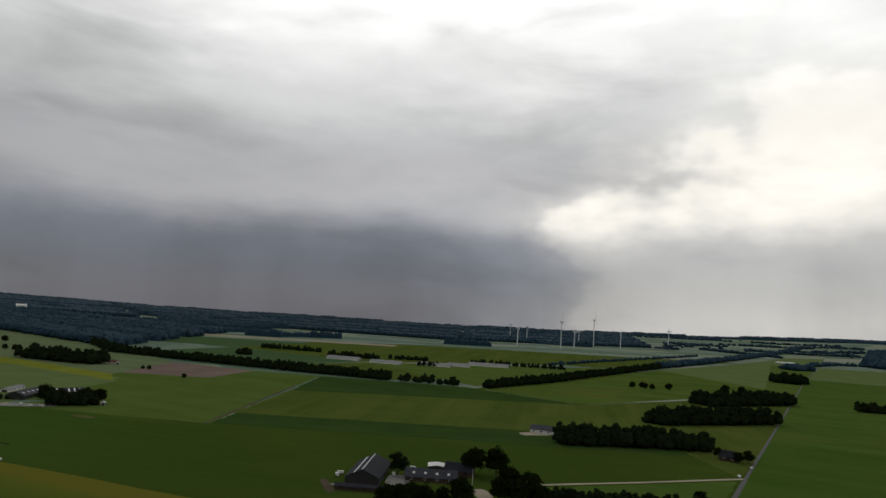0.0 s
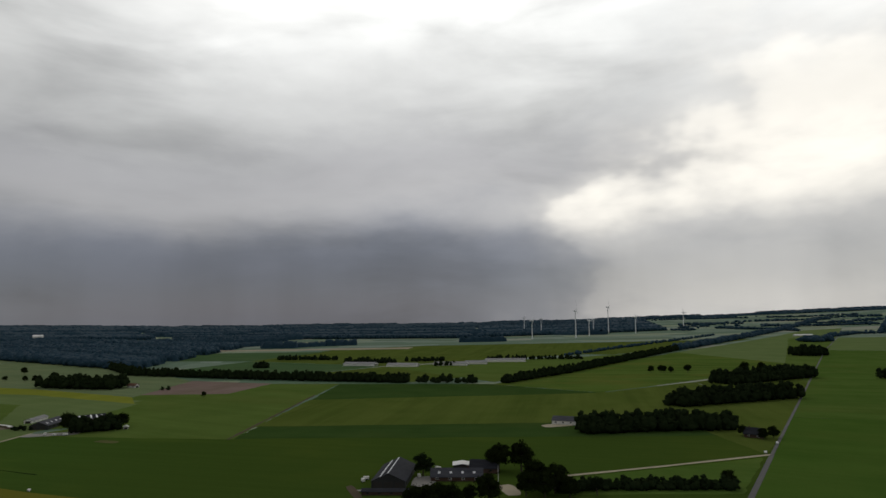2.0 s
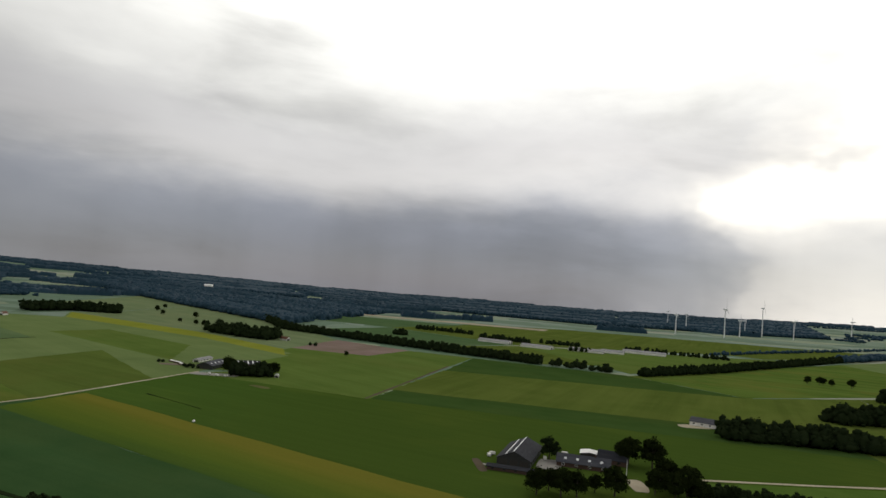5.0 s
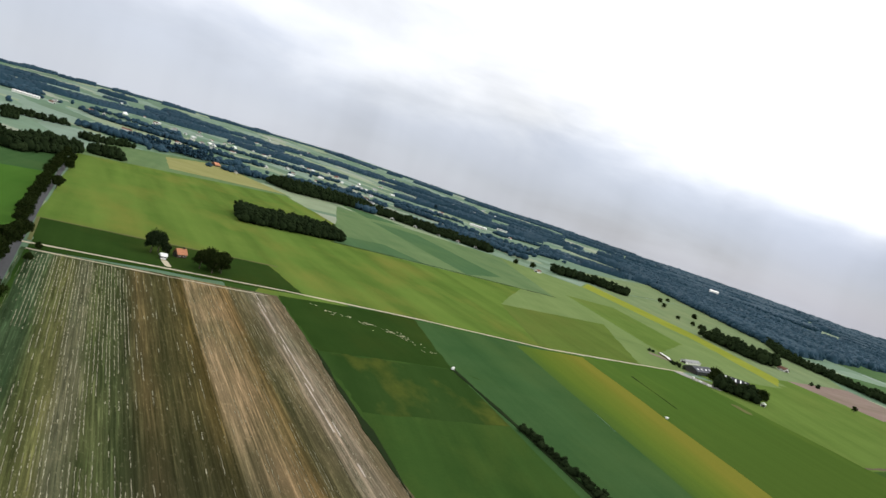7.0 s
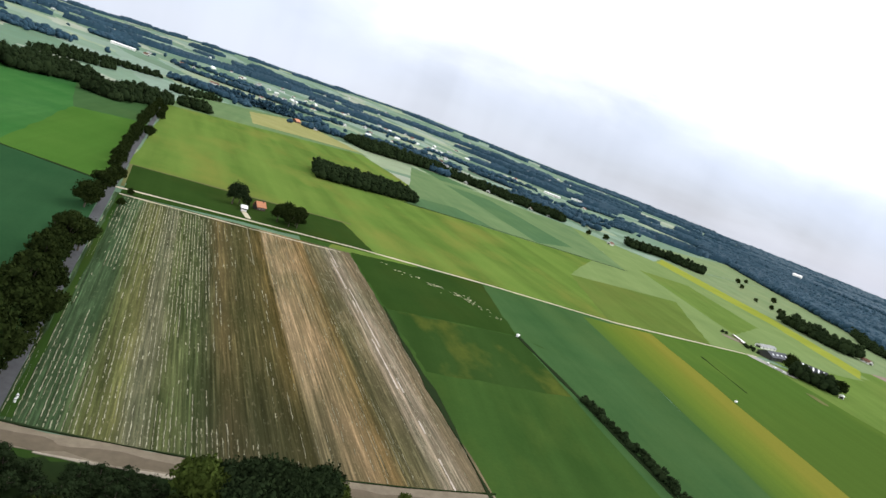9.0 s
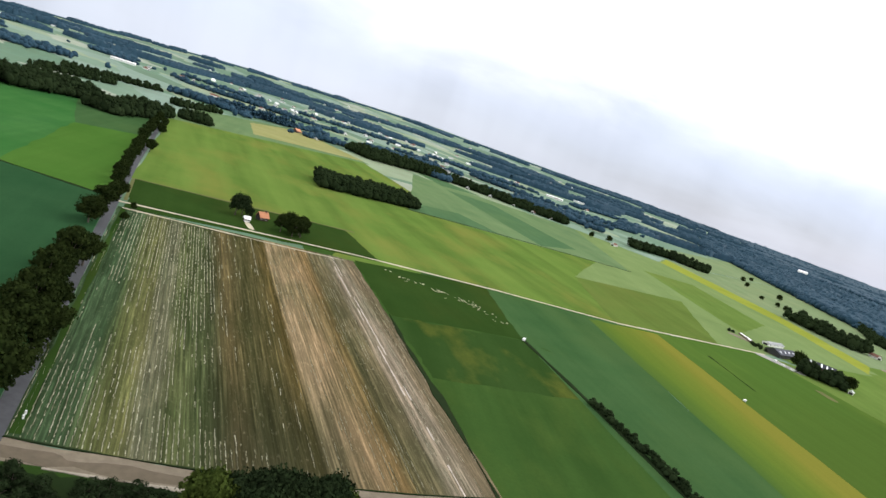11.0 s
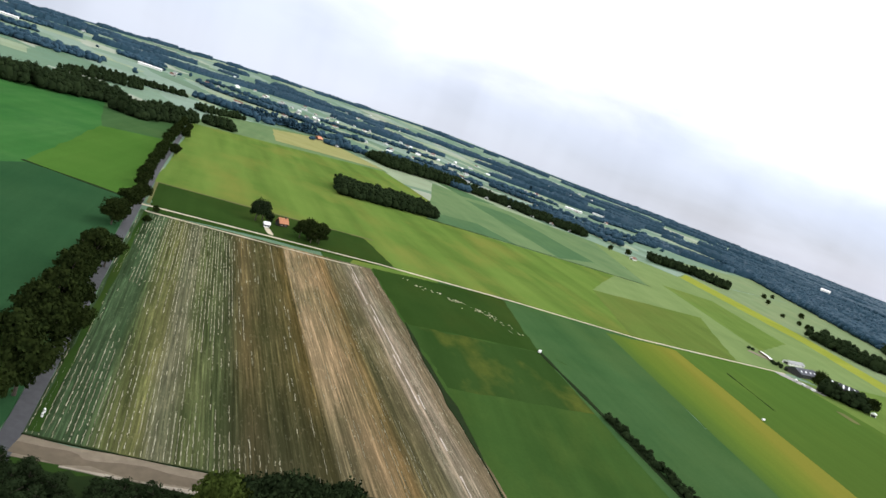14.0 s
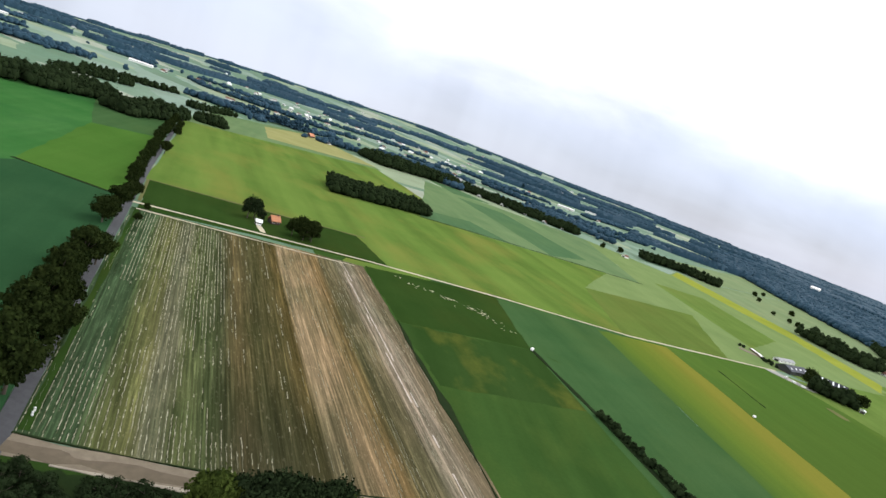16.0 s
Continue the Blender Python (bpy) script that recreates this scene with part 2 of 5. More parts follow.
def straw_mat():
    """Dry straw: each scrap bleached or damp by its own measure."""
    m = Mat("pale_straw_litter", rough=1.0, spec=0.0)
    g = m.node("ShaderNodeNewGeometry")
    col = m.mix(g.outputs["Random Per Island"], (0.095, 0.092, 0.052), (0.42, 0.40, 0.29))
    return m.done(m.mix(m.mul(m.noise(m.coords(), 1.2, 4), 0.4), col, (0.13, 0.12, 0.07)))


def roof_mat(name, a, b, angle=0.0, rows=3.0):
    """Corrugated sheet or tile courses with weathering streaks."""
    m = Mat(name, rough=0.8, spec=0.12)
    w = m.node("ShaderNodeTexWave")
    w.bands_direction = "X"
    w.inputs["Scale"].default_value = rows
    m.link(m.coords(angle), w.inputs[0])
    col = m.mix(m.noise(m.coords(angle, 1.0, 0.15), 0.9, 5), a, b)
    col = m.mix(m.mul(w.outputs["Fac"], 0.2), col, tuple(0.6 * v for v in a))
    m.bump(w.outputs["Fac"], 0.4, 0.05)
    return m.done(col)


def mosaic_mat():
    """The far farmland: a patchwork of meadow and crop parcels."""
    m = Mat("meadow", rough=0.8, spec=0.12)
    wob = m.node("ShaderNodeTexNoise")
    wob.inputs["Scale"].default_value, wob.inputs["Detail"].default_value = 0.004, 3
    m.link(m.coords(), wob.inputs[0])
    vm = m.node("ShaderNodeVectorMath")
    vm.operation = "MULTIPLY_ADD"
    m.link(wob.outputs["Color"], vm.inputs[0])
    vm.inputs[1].default_value = (60, 60, 0)
    m.link(m.coords(8, 1.0, 2.2), vm.inputs[2])
    v = m.node("ShaderNodeTexVoronoi")
    v.distance, v.inputs["Scale"].default_value = "CHEBYCHEV", 0.0042
    m.link(vm.outputs[0], v.inputs["Vector"])
    s = m.node("ShaderNodeSeparateColor")
    m.link(v.outputs["Color"], s.inputs[0])
    r = m.node("ShaderNodeValToRGB")
    r.color_ramp.interpolation = "CONSTANT"
    # parcel tones paled and cooled, so that distance haze is in the colour
    tones = [(0.0, (0.080, 0.152, 0.092)), (0.2, (0.122, 0.195, 0.132)), (0.4, (0.160, 0.228, 0.178)), (0.56, (0.072, 0.142, 0.084)),
             (0.68, (0.205, 0.252, 0.152)), (0.82, (0.070, 0.130, 0.076)), (0.92, (0.27, 0.29, 0.225))]
    while len(r.color_ramp.elements) < len(tones):
        r.color_ramp.elements.new(0.5)
    for e, (p, c) in zip(r.color_ramp.elements, tones):
        e.position, e.color = p, (*c, 1)
    m.link(s.outputs[0], r.inputs[0])
    col = m.mix(m.mul(m.noise(m.coords(), 0.015, 6), 0.3), r.outputs[0], (0.06, 0.09, 0.03))
    grain = m.noise(m.coords(), 0.5, 5, 0.7, 0.2, 0.8)
    col = m.mix(m.mul(grain, 0.2), col, (0.03, 0.05, 0.012))
    return m.done(col)


def stubble_mat():
    """Harvested strips side by side: green regrowth, brown soil, pale straw, each along the drill rows."""
    m = Mat("stubble", rough=1.0, spec=0.0)

    def rows(su, sw, off=(0, 0, 0)):
        """Metres along and across the drill rows, scaled."""
        k = m.node("ShaderNodeMapping")
        k.inputs["Scale"].default_value = (235 * su, 123 * sw, 0)
        k.inputs["Location"].default_value = off
        m.link(m.tc.outputs["UV"], k.inputs[0])
        return k.outputs[0]

    def span(value, lo, hi):
        k = m.node("ShaderNodeMapRange")
        k.interpolation_type = "SMOOTHSTEP"
        k.inputs[1].default_value, k.inputs[2].default_value = lo, hi
        m.link(value, k.inputs[0])
        return k.outputs[0]

    sep = m.node("ShaderNodeSeparateXYZ")
    m.link(m.tc.outputs["UV"], sep.inputs[0])
    along_rows, across = sep.outputs[0], sep.outputs[1]
    wob = m.noise(rows(0.012, 0.12), 1.0, 4, 0.6, 0.0, 1.0)
    ad = m.node("ShaderNodeMath")
    ad.operation = "MULTIPLY_ADD"
    m.link(wob, ad.inputs[0])
    ad.inputs[1].default_value = 0.03
    m.link(across, ad.inputs[2])
    mr = m.node("ShaderNodeMapRange")
    mr.inputs[1].default_value, mr.inputs[2].default_value = 0.015, 1.015
    m.link(ad.outputs[0], mr.inputs[0])
    r = m.node("ShaderNodeValToRGB")
    stops = [(0.0, (0.034, 0.060, 0.027)), (0.095, (0.035, 0.061, 0.027)), (0.13, (0.072, 0.080, 0.028)), (0.185, (0.090, 0.090, 0.033)),
             (0.21, (0.105, 0.102, 0.060)), (0.24, (0.100, 0.098, 0.055)), (0.26, (0.062, 0.072, 0.027)), (0.32, (0.052, 0.064, 0.025)),
             (0.36, (0.038, 0.042, 0.018)), (0.40, (0.078, 0.060, 0.025)), (0.46, (0.049, 0.045, 0.018)), (0.53, (0.066, 0.053, 0.020)),
             (0.572, (0.084, 0.058, 0.019)), (0.59, (0.205, 0.150, 0.085)), (0.69, (0.182, 0.127, 0.066)), (0.75, (0.150, 0.098, 0.040)),
             (0.775, (0.078, 0.066, 0.031)), (0.84, (0.100, 0.083, 0.045)), (0.865, (0.175, 0.140, 0.098)), (0.92, (0.185, 0.150, 0.106)),
             (0.95, (0.132, 0.102, 0.062)), (1.0, (0.130, 0.100, 0.060))]
    while len(r.color_ramp.elements) < len(stops):
        r.color_ramp.elements.new(0.5)
    for e, (p, c) in zip(r.color_ramp.elements, stops):
        e.position, e.color = p, (*c, 1)
    m.link(mr.outputs[0], r.inputs[0])
    base = r.outputs[0]
    # a darker tone on the wood's side of the brown strips, green regrowth in drifts
    darkened = m.mul(m.mul(span(along_rows, 0.30, 0.04), span(across, 0.31, 0.40)), span(across, 0.78, 0.56))
    base = m.mix(m.mul(darkened, 0.62), base, (0.030, 0.029, 0.016))
    drift = m.noise(rows(0.018, 0.05, (3, 1, 0)), 1.0, 4, 0.6, 0.46, 0.60)
    base = m.mix(m.mul(drift, 0.55), base, m.mix(1.0, base, (0.52, 0.63, 0.55), "MULTIPLY"))
    # streaks along the rows, pale and dark
    fine = m.noise(rows(0.016, 0.62), 1.0, 5, 0.68, 0.48, 0.70)
    pale = m.mix(1.0, base, (2.7, 2.6, 2.7), "MULTIPLY")
    base = m.mix(m.mul(fine, 0.85), base, pale)
    dark = m.noise(rows(0.012, 0.55, (3, 3, 0)), 1.0, 5, 0.68, 0.50, 0.66)
    base = m.mix(m.mul(dark, 0.8), base, m.mix(1.0, base, (0.34, 0.38, 0.36), "MULTIPLY"))
    broad = m.noise(rows(0.004, 0.11, (8, 5, 0)), 1.0, 3, 0.5, 0.45, 0.58)
    base = m.mix(m.mul(broad, 0.45), base, m.mix(1.0, base, (0.55, 0.62, 0.55), "MULTIPLY"))
    # furrows a step apart, open in some stretches and grown over in others
    comb = m.node("ShaderNodeTexWave")
    comb.bands_direction = "Y"
    comb.inputs["Scale"].default_value, comb.inputs["Distortion"].default_value = 31.4, 0.0
    m.link(m.tc.outputs["UV"], comb.inputs[0])
    open_rows = m.noise(rows(0.03, 0.16, (1, 7, 0)), 1.0, 4, 0.6, 0.42, 0.62)
    base = m.mix(m.mul(m.mul(comb.outputs["Fac"], open_rows), 0.62), base, m.mix(1.0, base, (0.36, 0.42, 0.40), "MULTIPLY"))
    thread = m.noise(rows(0.05, 1.7, (4, 4, 0)), 1.0, 3, 0.6, 0.54, 0.68)
    base = m.mix(m.mul(thread, 0.6), base, m.mix(1.0, base, (2.3, 2.25, 2.3), "MULTIPLY"))
    # clods and scraps
    grain = m.noise(rows(0.9, 1.3), 1.0, 6, 0.75, 0.25, 0.75)
    base = m.mix(m.mul(grain, 0.4), base, (0.030, 0.029, 0.015))
    tuft = m.noise(rows(0.35, 0.95), 1.0, 4, 0.68, 0.58, 0.70)
    base = m.mix(m.mul(tuft, 0.55), base, m.mix(0.5, pale, (0.17, 0.16, 0.10)))
    m.bump(grain, 0.5, 0.2)
    return m.done(base)


M = {
    "meadow": mosaic_mat(),
    "stubble": stubble_mat(),
    "lime": crop_mat("light_green_crop", (0.081, 0.138, 0.020), (0.110, 0.161, 0.026), 173, 0.6, (0.168, 0.152, 0.028), 0.6, 0.04),
    "lime3": crop_mat("olive_green_crop", (0.090, 0.142, 0.024), (0.112, 0.166, 0.030), 150, 0.35, (0.13, 0.15, 0.03), 0.4),
    "lime2": crop_mat("pale_green_crop", (0.128, 0.182, 0.050), (0.160, 0.212, 0.062), 150, 0.25, (0.115, 0.165, 0.045), 0.4),
    "mid": crop_mat("green_crop", (0.070, 0.128, 0.018), (0.096, 0.155, 0.026), 160, 0.4, (0.125, 0.150, 0.028), 0.45),
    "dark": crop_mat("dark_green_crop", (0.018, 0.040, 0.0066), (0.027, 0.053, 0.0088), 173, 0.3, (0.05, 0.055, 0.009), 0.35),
    "furrow": crop_mat("dark_crop_strip", (0.038, 0.076, 0.014), (0.052, 0.094, 0.018), 173, 0.3, (0.072, 0.09, 0.016), 0.35),
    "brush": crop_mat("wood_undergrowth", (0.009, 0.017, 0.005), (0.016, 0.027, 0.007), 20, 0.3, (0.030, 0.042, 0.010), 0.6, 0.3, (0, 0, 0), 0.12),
    "rut": plain_mat("bleached_rut", (0.36, 0.31, 0.26), (0.52, 0.46, 0.40), 0.8, 1.0, 0, 0.0),
    "scrap": plain_mat("bleached_straw", (0.34, 0.32, 0.19), (0.50, 0.47, 0.31), 1.0),
    "pale_yellow": crop_mat("pale_yellow_crop", (0.215, 0.215, 0.062), (0.255, 0.245, 0.080), 80, 0.25),
    "cool": crop_mat("cool_meadow", (0.062, 0.115, 0.036), (0.082, 0.138, 0.045), 150, 0.3, (0.10, 0.14, 0.048), 0.4),
    "fresh": crop_mat("fresh_meadow", (0.140, 0.190, 0.070), (0.175, 0.222, 0.088), 150, 0.3, (0.20, 0.225, 0.085), 0.5),
    "deep": graded_crop_mat(),
    "wedge": crop_mat("shaded_green_crop", (0.082, 0.122, 0.020), (0.102, 0.142, 0.025), 160, 0.4, (0.11, 0.125, 0.024), 0.5),
    "dim": crop_mat("dim_green_crop", (0.082, 0.118, 0.018), (0.108, 0.140, 0.024), 80, 0.4),
    "wet": crop_mat("deep_green_grass", (0.019, 0.056, 0.017), (0.026, 0.067, 0.021), 173, 0.25, (0.032, 0.074, 0.02), 0.4),
    "teal": crop_mat("blue_green_crop", (0.034, 0.078, 0.020), (0.047, 0.093, 0.025), 165, 0.35, (0.058, 0.096, 0.022), 0.5),
    "teal3": crop_mat("cool_green_crop", (0.056, 0.112, 0.038), (0.072, 0.130, 0.045), 165, 0.3, (0.085, 0.138, 0.04), 0.4),
    "teal2": crop_mat("grey_green_crop", (0.098, 0.155, 0.052), (0.125, 0.178, 0.062), 165, 0.3, (0.075, 0.125, 0.045), 0.5),
    "emerald": crop_mat("bright_green_grass", (0.030, 0.104, 0.019), (0.045, 0.122, 0.025), 165, 0.3, (0.020, 0.070, 0.018), 0.6),
    "leaf_green": crop_mat("fresh_green_crop", (0.044, 0.1056, 0.0132), (0.0572, 0.121, 0.0165), 165, 0.25),
    "pasture": crop_mat("worn_pasture", (0.020, 0.046, 0.008), (0.030, 0.058, 0.011), 160, 0.5, (0.10, 0.105, 0.014), 0.8, 0.08, (3, 1, 0), 0.024),
    "grass": crop_mat("green_grass", (0.026, 0.058, 0.010), (0.038, 0.074, 0.013), 160, 0.4, (0.050, 0.080, 0.013), 0.55, 0.12, (0, 0, 0), 0.03),
    "yellow": crop_mat("yellow_crop", (0.190, 0.222, 0.024), (0.235, 0.255, 0.032), 80, 0.25),
    "olive": ripening_mat(),
    "soil": crop_mat("bare_soil", (0.215, 0.160, 0.105), (0.255, 0.195, 0.130), 80, 0.35, (0.13, 0.115, 0.055), 0.5),
    "straw": crop_mat("ripe_field", (0.33, 0.29, 0.16), (0.39, 0.34, 0.20), 80, 0.25),
    "leaf": leaf_mat("oak_leaves", (0.007, 0.013, 0.004), (0.024, 0.034, 0.009)),
    "leaf2": leaf_mat("wood_leaves", (0.010, 0.018, 0.008), (0.023, 0.035, 0.014)),
    "leaf3": leaf_mat("fresh_leaves", (0.022, 0.036, 0.008), (0.060, 0.082, 0.017)),
    # leaf colour shifted to blue in place of haze over the far woods
    "far_leaf": leaf_mat("hazed_leaves", (0.019, 0.047, 0.068), (0.033, 0.070, 0.102), 0.04),
    "bark": plain_mat("bark", (0.06, 0.05, 0.04), (0.11, 0.09, 0.07), 2.0, 0.95, 0, 0.1, 0.05),
    "asphalt": plain_mat("asphalt", (0.10, 0.10, 0.098), (0.14, 0.138, 0.13), 0.5, 0.9, 0, 0.2),
    # asphalt darkened in its colour for the shade under the roadside oaks
    "shaded_road": plain_mat("shaded_asphalt", (0.048, 0.049, 0.053), (0.072, 0.072, 0.076), 0.5, 0.9, 0, 0.2),
    "gravel": plain_mat("pale_gravel", (0.40, 0.35, 0.26), (0.50, 0.45, 0.34), 0.6, 1.0, 0, 0.0, 0.05),
    "sand": plain_mat("sand", (0.135, 0.110, 0.078), (0.215, 0.180, 0.130), 0.35, 0.95, 0, 0.1, 0.05),
    "rim_sand": plain_mat("dry_sand", (0.24, 0.21, 0.16), (0.34, 0.30, 0.24), 0.6, 0.95, 0, 0.1, 0.05),
    "earth": plain_mat("bare_earth", (0.098, 0.080, 0.057), (0.140, 0.114, 0.080), 0.45, 1.0, 0, 0.0, 0.05),
    "verge": crop_mat("dry_verge", (0.10, 0.108, 0.032), (0.135, 0.135, 0.042), 80, 0.3),
    "concrete": plain_mat("concrete", (0.24, 0.23, 0.21), (0.36, 0.35, 0.32), 0.3, 0.85, 0, 0.2, 0.02),
    "brick": plain_mat("brick", (0.065, 0.042, 0.034), (0.10, 0.062, 0.048), 2.5, 0.9, 0, 0.15, 0.02),
    "render": plain_mat("white_plaster", (0.70, 0.69, 0.66), (0.82, 0.81, 0.78), 0.5, 0.8),
    "cladding": plain_mat("green_grey_cladding", (0.022, 0.024, 0.024), (0.04, 0.042, 0.04), 0.7, 0.7),
    "dark_roof": roof_mat("dark_corrugated_roof", (0.018, 0.020, 0.027), (0.032, 0.034, 0.042)),
    "grey_roof": roof_mat("grey_corrugated_roof", (0.045, 0.048, 0.060), (0.075, 0.078, 0.092)),
    "pale_roof": roof_mat("pale_corrugated_roof", (0.22, 0.225, 0.23), (0.32, 0.32, 0.32)),
    "red_roof": roof_mat("orange_tiles", (0.40, 0.17, 0.09), (0.52, 0.24, 0.13), 0, 5.0),
    "brown_roof": roof_mat("brown_tiles", (0.13, 0.065, 0.045), (0.19, 0.10, 0.07), 0, 5.0),
    "white_roof": plain_mat("white_roofing", (0.78, 0.78, 0.76), (0.86, 0.86, 0.84), 0.5, 0.6),
    "skylight": plain_mat("skylight_sheet", (0.72, 0.75, 0.76), (0.80, 0.82, 0.83), 1.0, 0.4, 0, 0.5),
    # shade of open doorways put into a colour; also the marker posts' dark band
    "dark_void": plain_mat("doorway_shade_and_band", (0.03, 0.028, 0.025), (0.05, 0.045, 0.04), 1.0),
    "mill": plain_mat("white_steel", (0.74, 0.75, 0.76), (0.80, 0.81, 0.82), 0.05, 0.5),
    "litter": straw_mat(),
    "lane": crop_mat("lane_side_crop", (0.060, 0.118, 0.015), (0.080, 0.138, 0.020), 150, 0.35, (0.09, 0.13, 0.02), 0.45),
    "steel": plain_mat("galvanised_steel", (0.42, 0.43, 0.44), (0.55, 0.56, 0.57), 1.0, 0.45, 0.7),
    "car_paint": plain_mat("silver_paint", (0.62, 0.63, 0.64), (0.7, 0.7, 0.71), 1.0, 0.35, 0.2, 0.5),
    "glass": plain_mat("dark_glass", (0.02, 0.025, 0.03), (0.03, 0.035, 0.04), 1.0, 0.1, 0, 0.6),
    "tyre": plain_mat("rubber", (0.02, 0.02, 0.02), (0.035, 0.035, 0.035), 3.0),
}

# ---- helpers for shapes ----
rng = np.random.default_rng(7)
RIM = ((-180, -0.7), (-60, -0.3), (-33, 0.2), (-20, -0.3), (0, -0.7), (20, -0.6), (33, -0.3), (45, 0.0), (65, 0.5), (80, 0.1),
       (97, -1.0), (120, -1.0), (180, -0.7))


def land(x, y):
    """Height of the land: flat near by, a low swell towards the far rim."""
    x, y = np.asarray(x, float), np.asarray(y, float)
    r, az = np.hypot(x, y), np.degrees(np.arctan2(-x, y))
    rise = 78 + 4900 * np.tan(np.radians(np.interp(az, [a for a, _ in RIM], [e for _, e in RIM])))
    return rise * np.clip((r - 1800) / 3100, 0, 1) ** 2


def mesh_np(name, v, f, mat, smooth=True, uv=None):
    """A triangle mesh from arrays, with texture coordinates for each vertex where they are given."""
    v, f = np.asarray(v, np.float32), np.asarray(f, np.int32)
    me = bpy.data.meshes.new(name)
    me.vertices.add(len(v))
    me.vertices.foreach_set("co", v.ravel())
    me.loops.add(f.size)
    me.loops.foreach_set("vertex_index", f.ravel())
    me.polygons.add(len(f))
    me.polygons.foreach_set("loop_start", np.arange(0, f.size, f.shape[1], dtype=np.int32))
    me.update(calc_edges=True)
    if uv is not None:
        me.uv_layers.new(name="parcel").data.foreach_set("uv", np.asarray(uv, np.float32)[f.ravel()].ravel())
    me.polygons.foreach_set("use_smooth", np.full(len(f), smooth))
    me.materials.append(mat)
    return me


def part(name, bm, mat, parent, label=""):
    me = bpy.data.meshes.new(name)
    bmesh.ops.recalc_face_normals(bm, faces=bm.faces)
    bm.to_mesh(me)
    bm.free()
    me.materials.append(mat)
    ob = new(name, me)
    ob.parent = parent
    return tagged(ob, label)


def box_bm(x0, y0, z0, x1, y1, z1, bevel=0.0):
    bm = bmesh.new()
    bmesh.ops.create_cube(bm, size=1.0)
    for v in bm.verts:
        v.co = ((x0 + x1) / 2 + v.co.x * (x1 - x0), (y0 + y1) / 2 + v.co.y * (y1 - y0), (z0 + z1) / 2 + v.co.z * (z1 - z0))
    if bevel:
        bmesh.ops.bevel(bm, geom=bm.edges[:], offset=bevel, segments=1, affect="EDGES")
    return bm


def tube_bm(path, radii, sides=8):
    """A tapered tube along a path, closed at both ends."""
    bm = bmesh.new()
    rings = []
    for p, r in zip(path, radii):
        rings.append([bm.verts.new((p[0] + r * math.cos(2 * math.pi * k / sides), p[1] + r * math.sin(2 * math.pi * k / sides), p[2])) for k in range(sides)])
    for a, b in zip(rings, rings[1:]):
        for k in range(sides):
            bm.faces.new((a[k], a[(k + 1) % sides], b[(k + 1) % sides], b[k]))
    bm.faces.new(rings[0][::-1])
    bm.faces.new(rings[-1])
    return bm


def prism_bm(section, y0, y1):
    """A cross-section in x and z, drawn out along y."""
    bm = bmesh.new()
    a = [bm.verts.new((x, y0, z)) for x, z in section]
    b = [bm.verts.new((x, y1, z)) for x, z in section]
    n = len(section)
    for k in range(n):
        bm.faces.new((a[k], a[(k + 1) % n], b[(k + 1) % n], b[k]))
    bm.faces.new(a[::-1])
    bm.faces.new(b)
    return bm


# ---- ground ----
def build_ground():
    n, radii = 240, np.concatenate([np.linspace(0, 1800, 13)[1:], np.linspace(1800, 4900, 26)[1:]])
    az = np.linspace(-math.pi, math.pi, n, endpoint=False)
    v = [(0.0, 0.0, 0.0)]
    for r in radii:
        x, y = -r * np.sin(az), r * np.cos(az)
        v += list(zip(x, y, land(x, y)))
    f = [(0, 1 + k, 1 + (k + 1) % n) for k in range(n)]
    for i in range(len(radii) - 1):
        a, b = 1 + i * n, 1 + (i + 1) * n
        for k in range(n):
            j = (k + 1) % n
            f += [(a + k, b + k, b + j), (a + k, b + j, a + j)]
    ob = new("ground", mesh_np("ground", v, f, M["meadow"], True))
    tagged(ob, "flat green farmland of meadows and crops under cloud", "ground", kind="structure")


build_ground()
LAYER = [0.06]


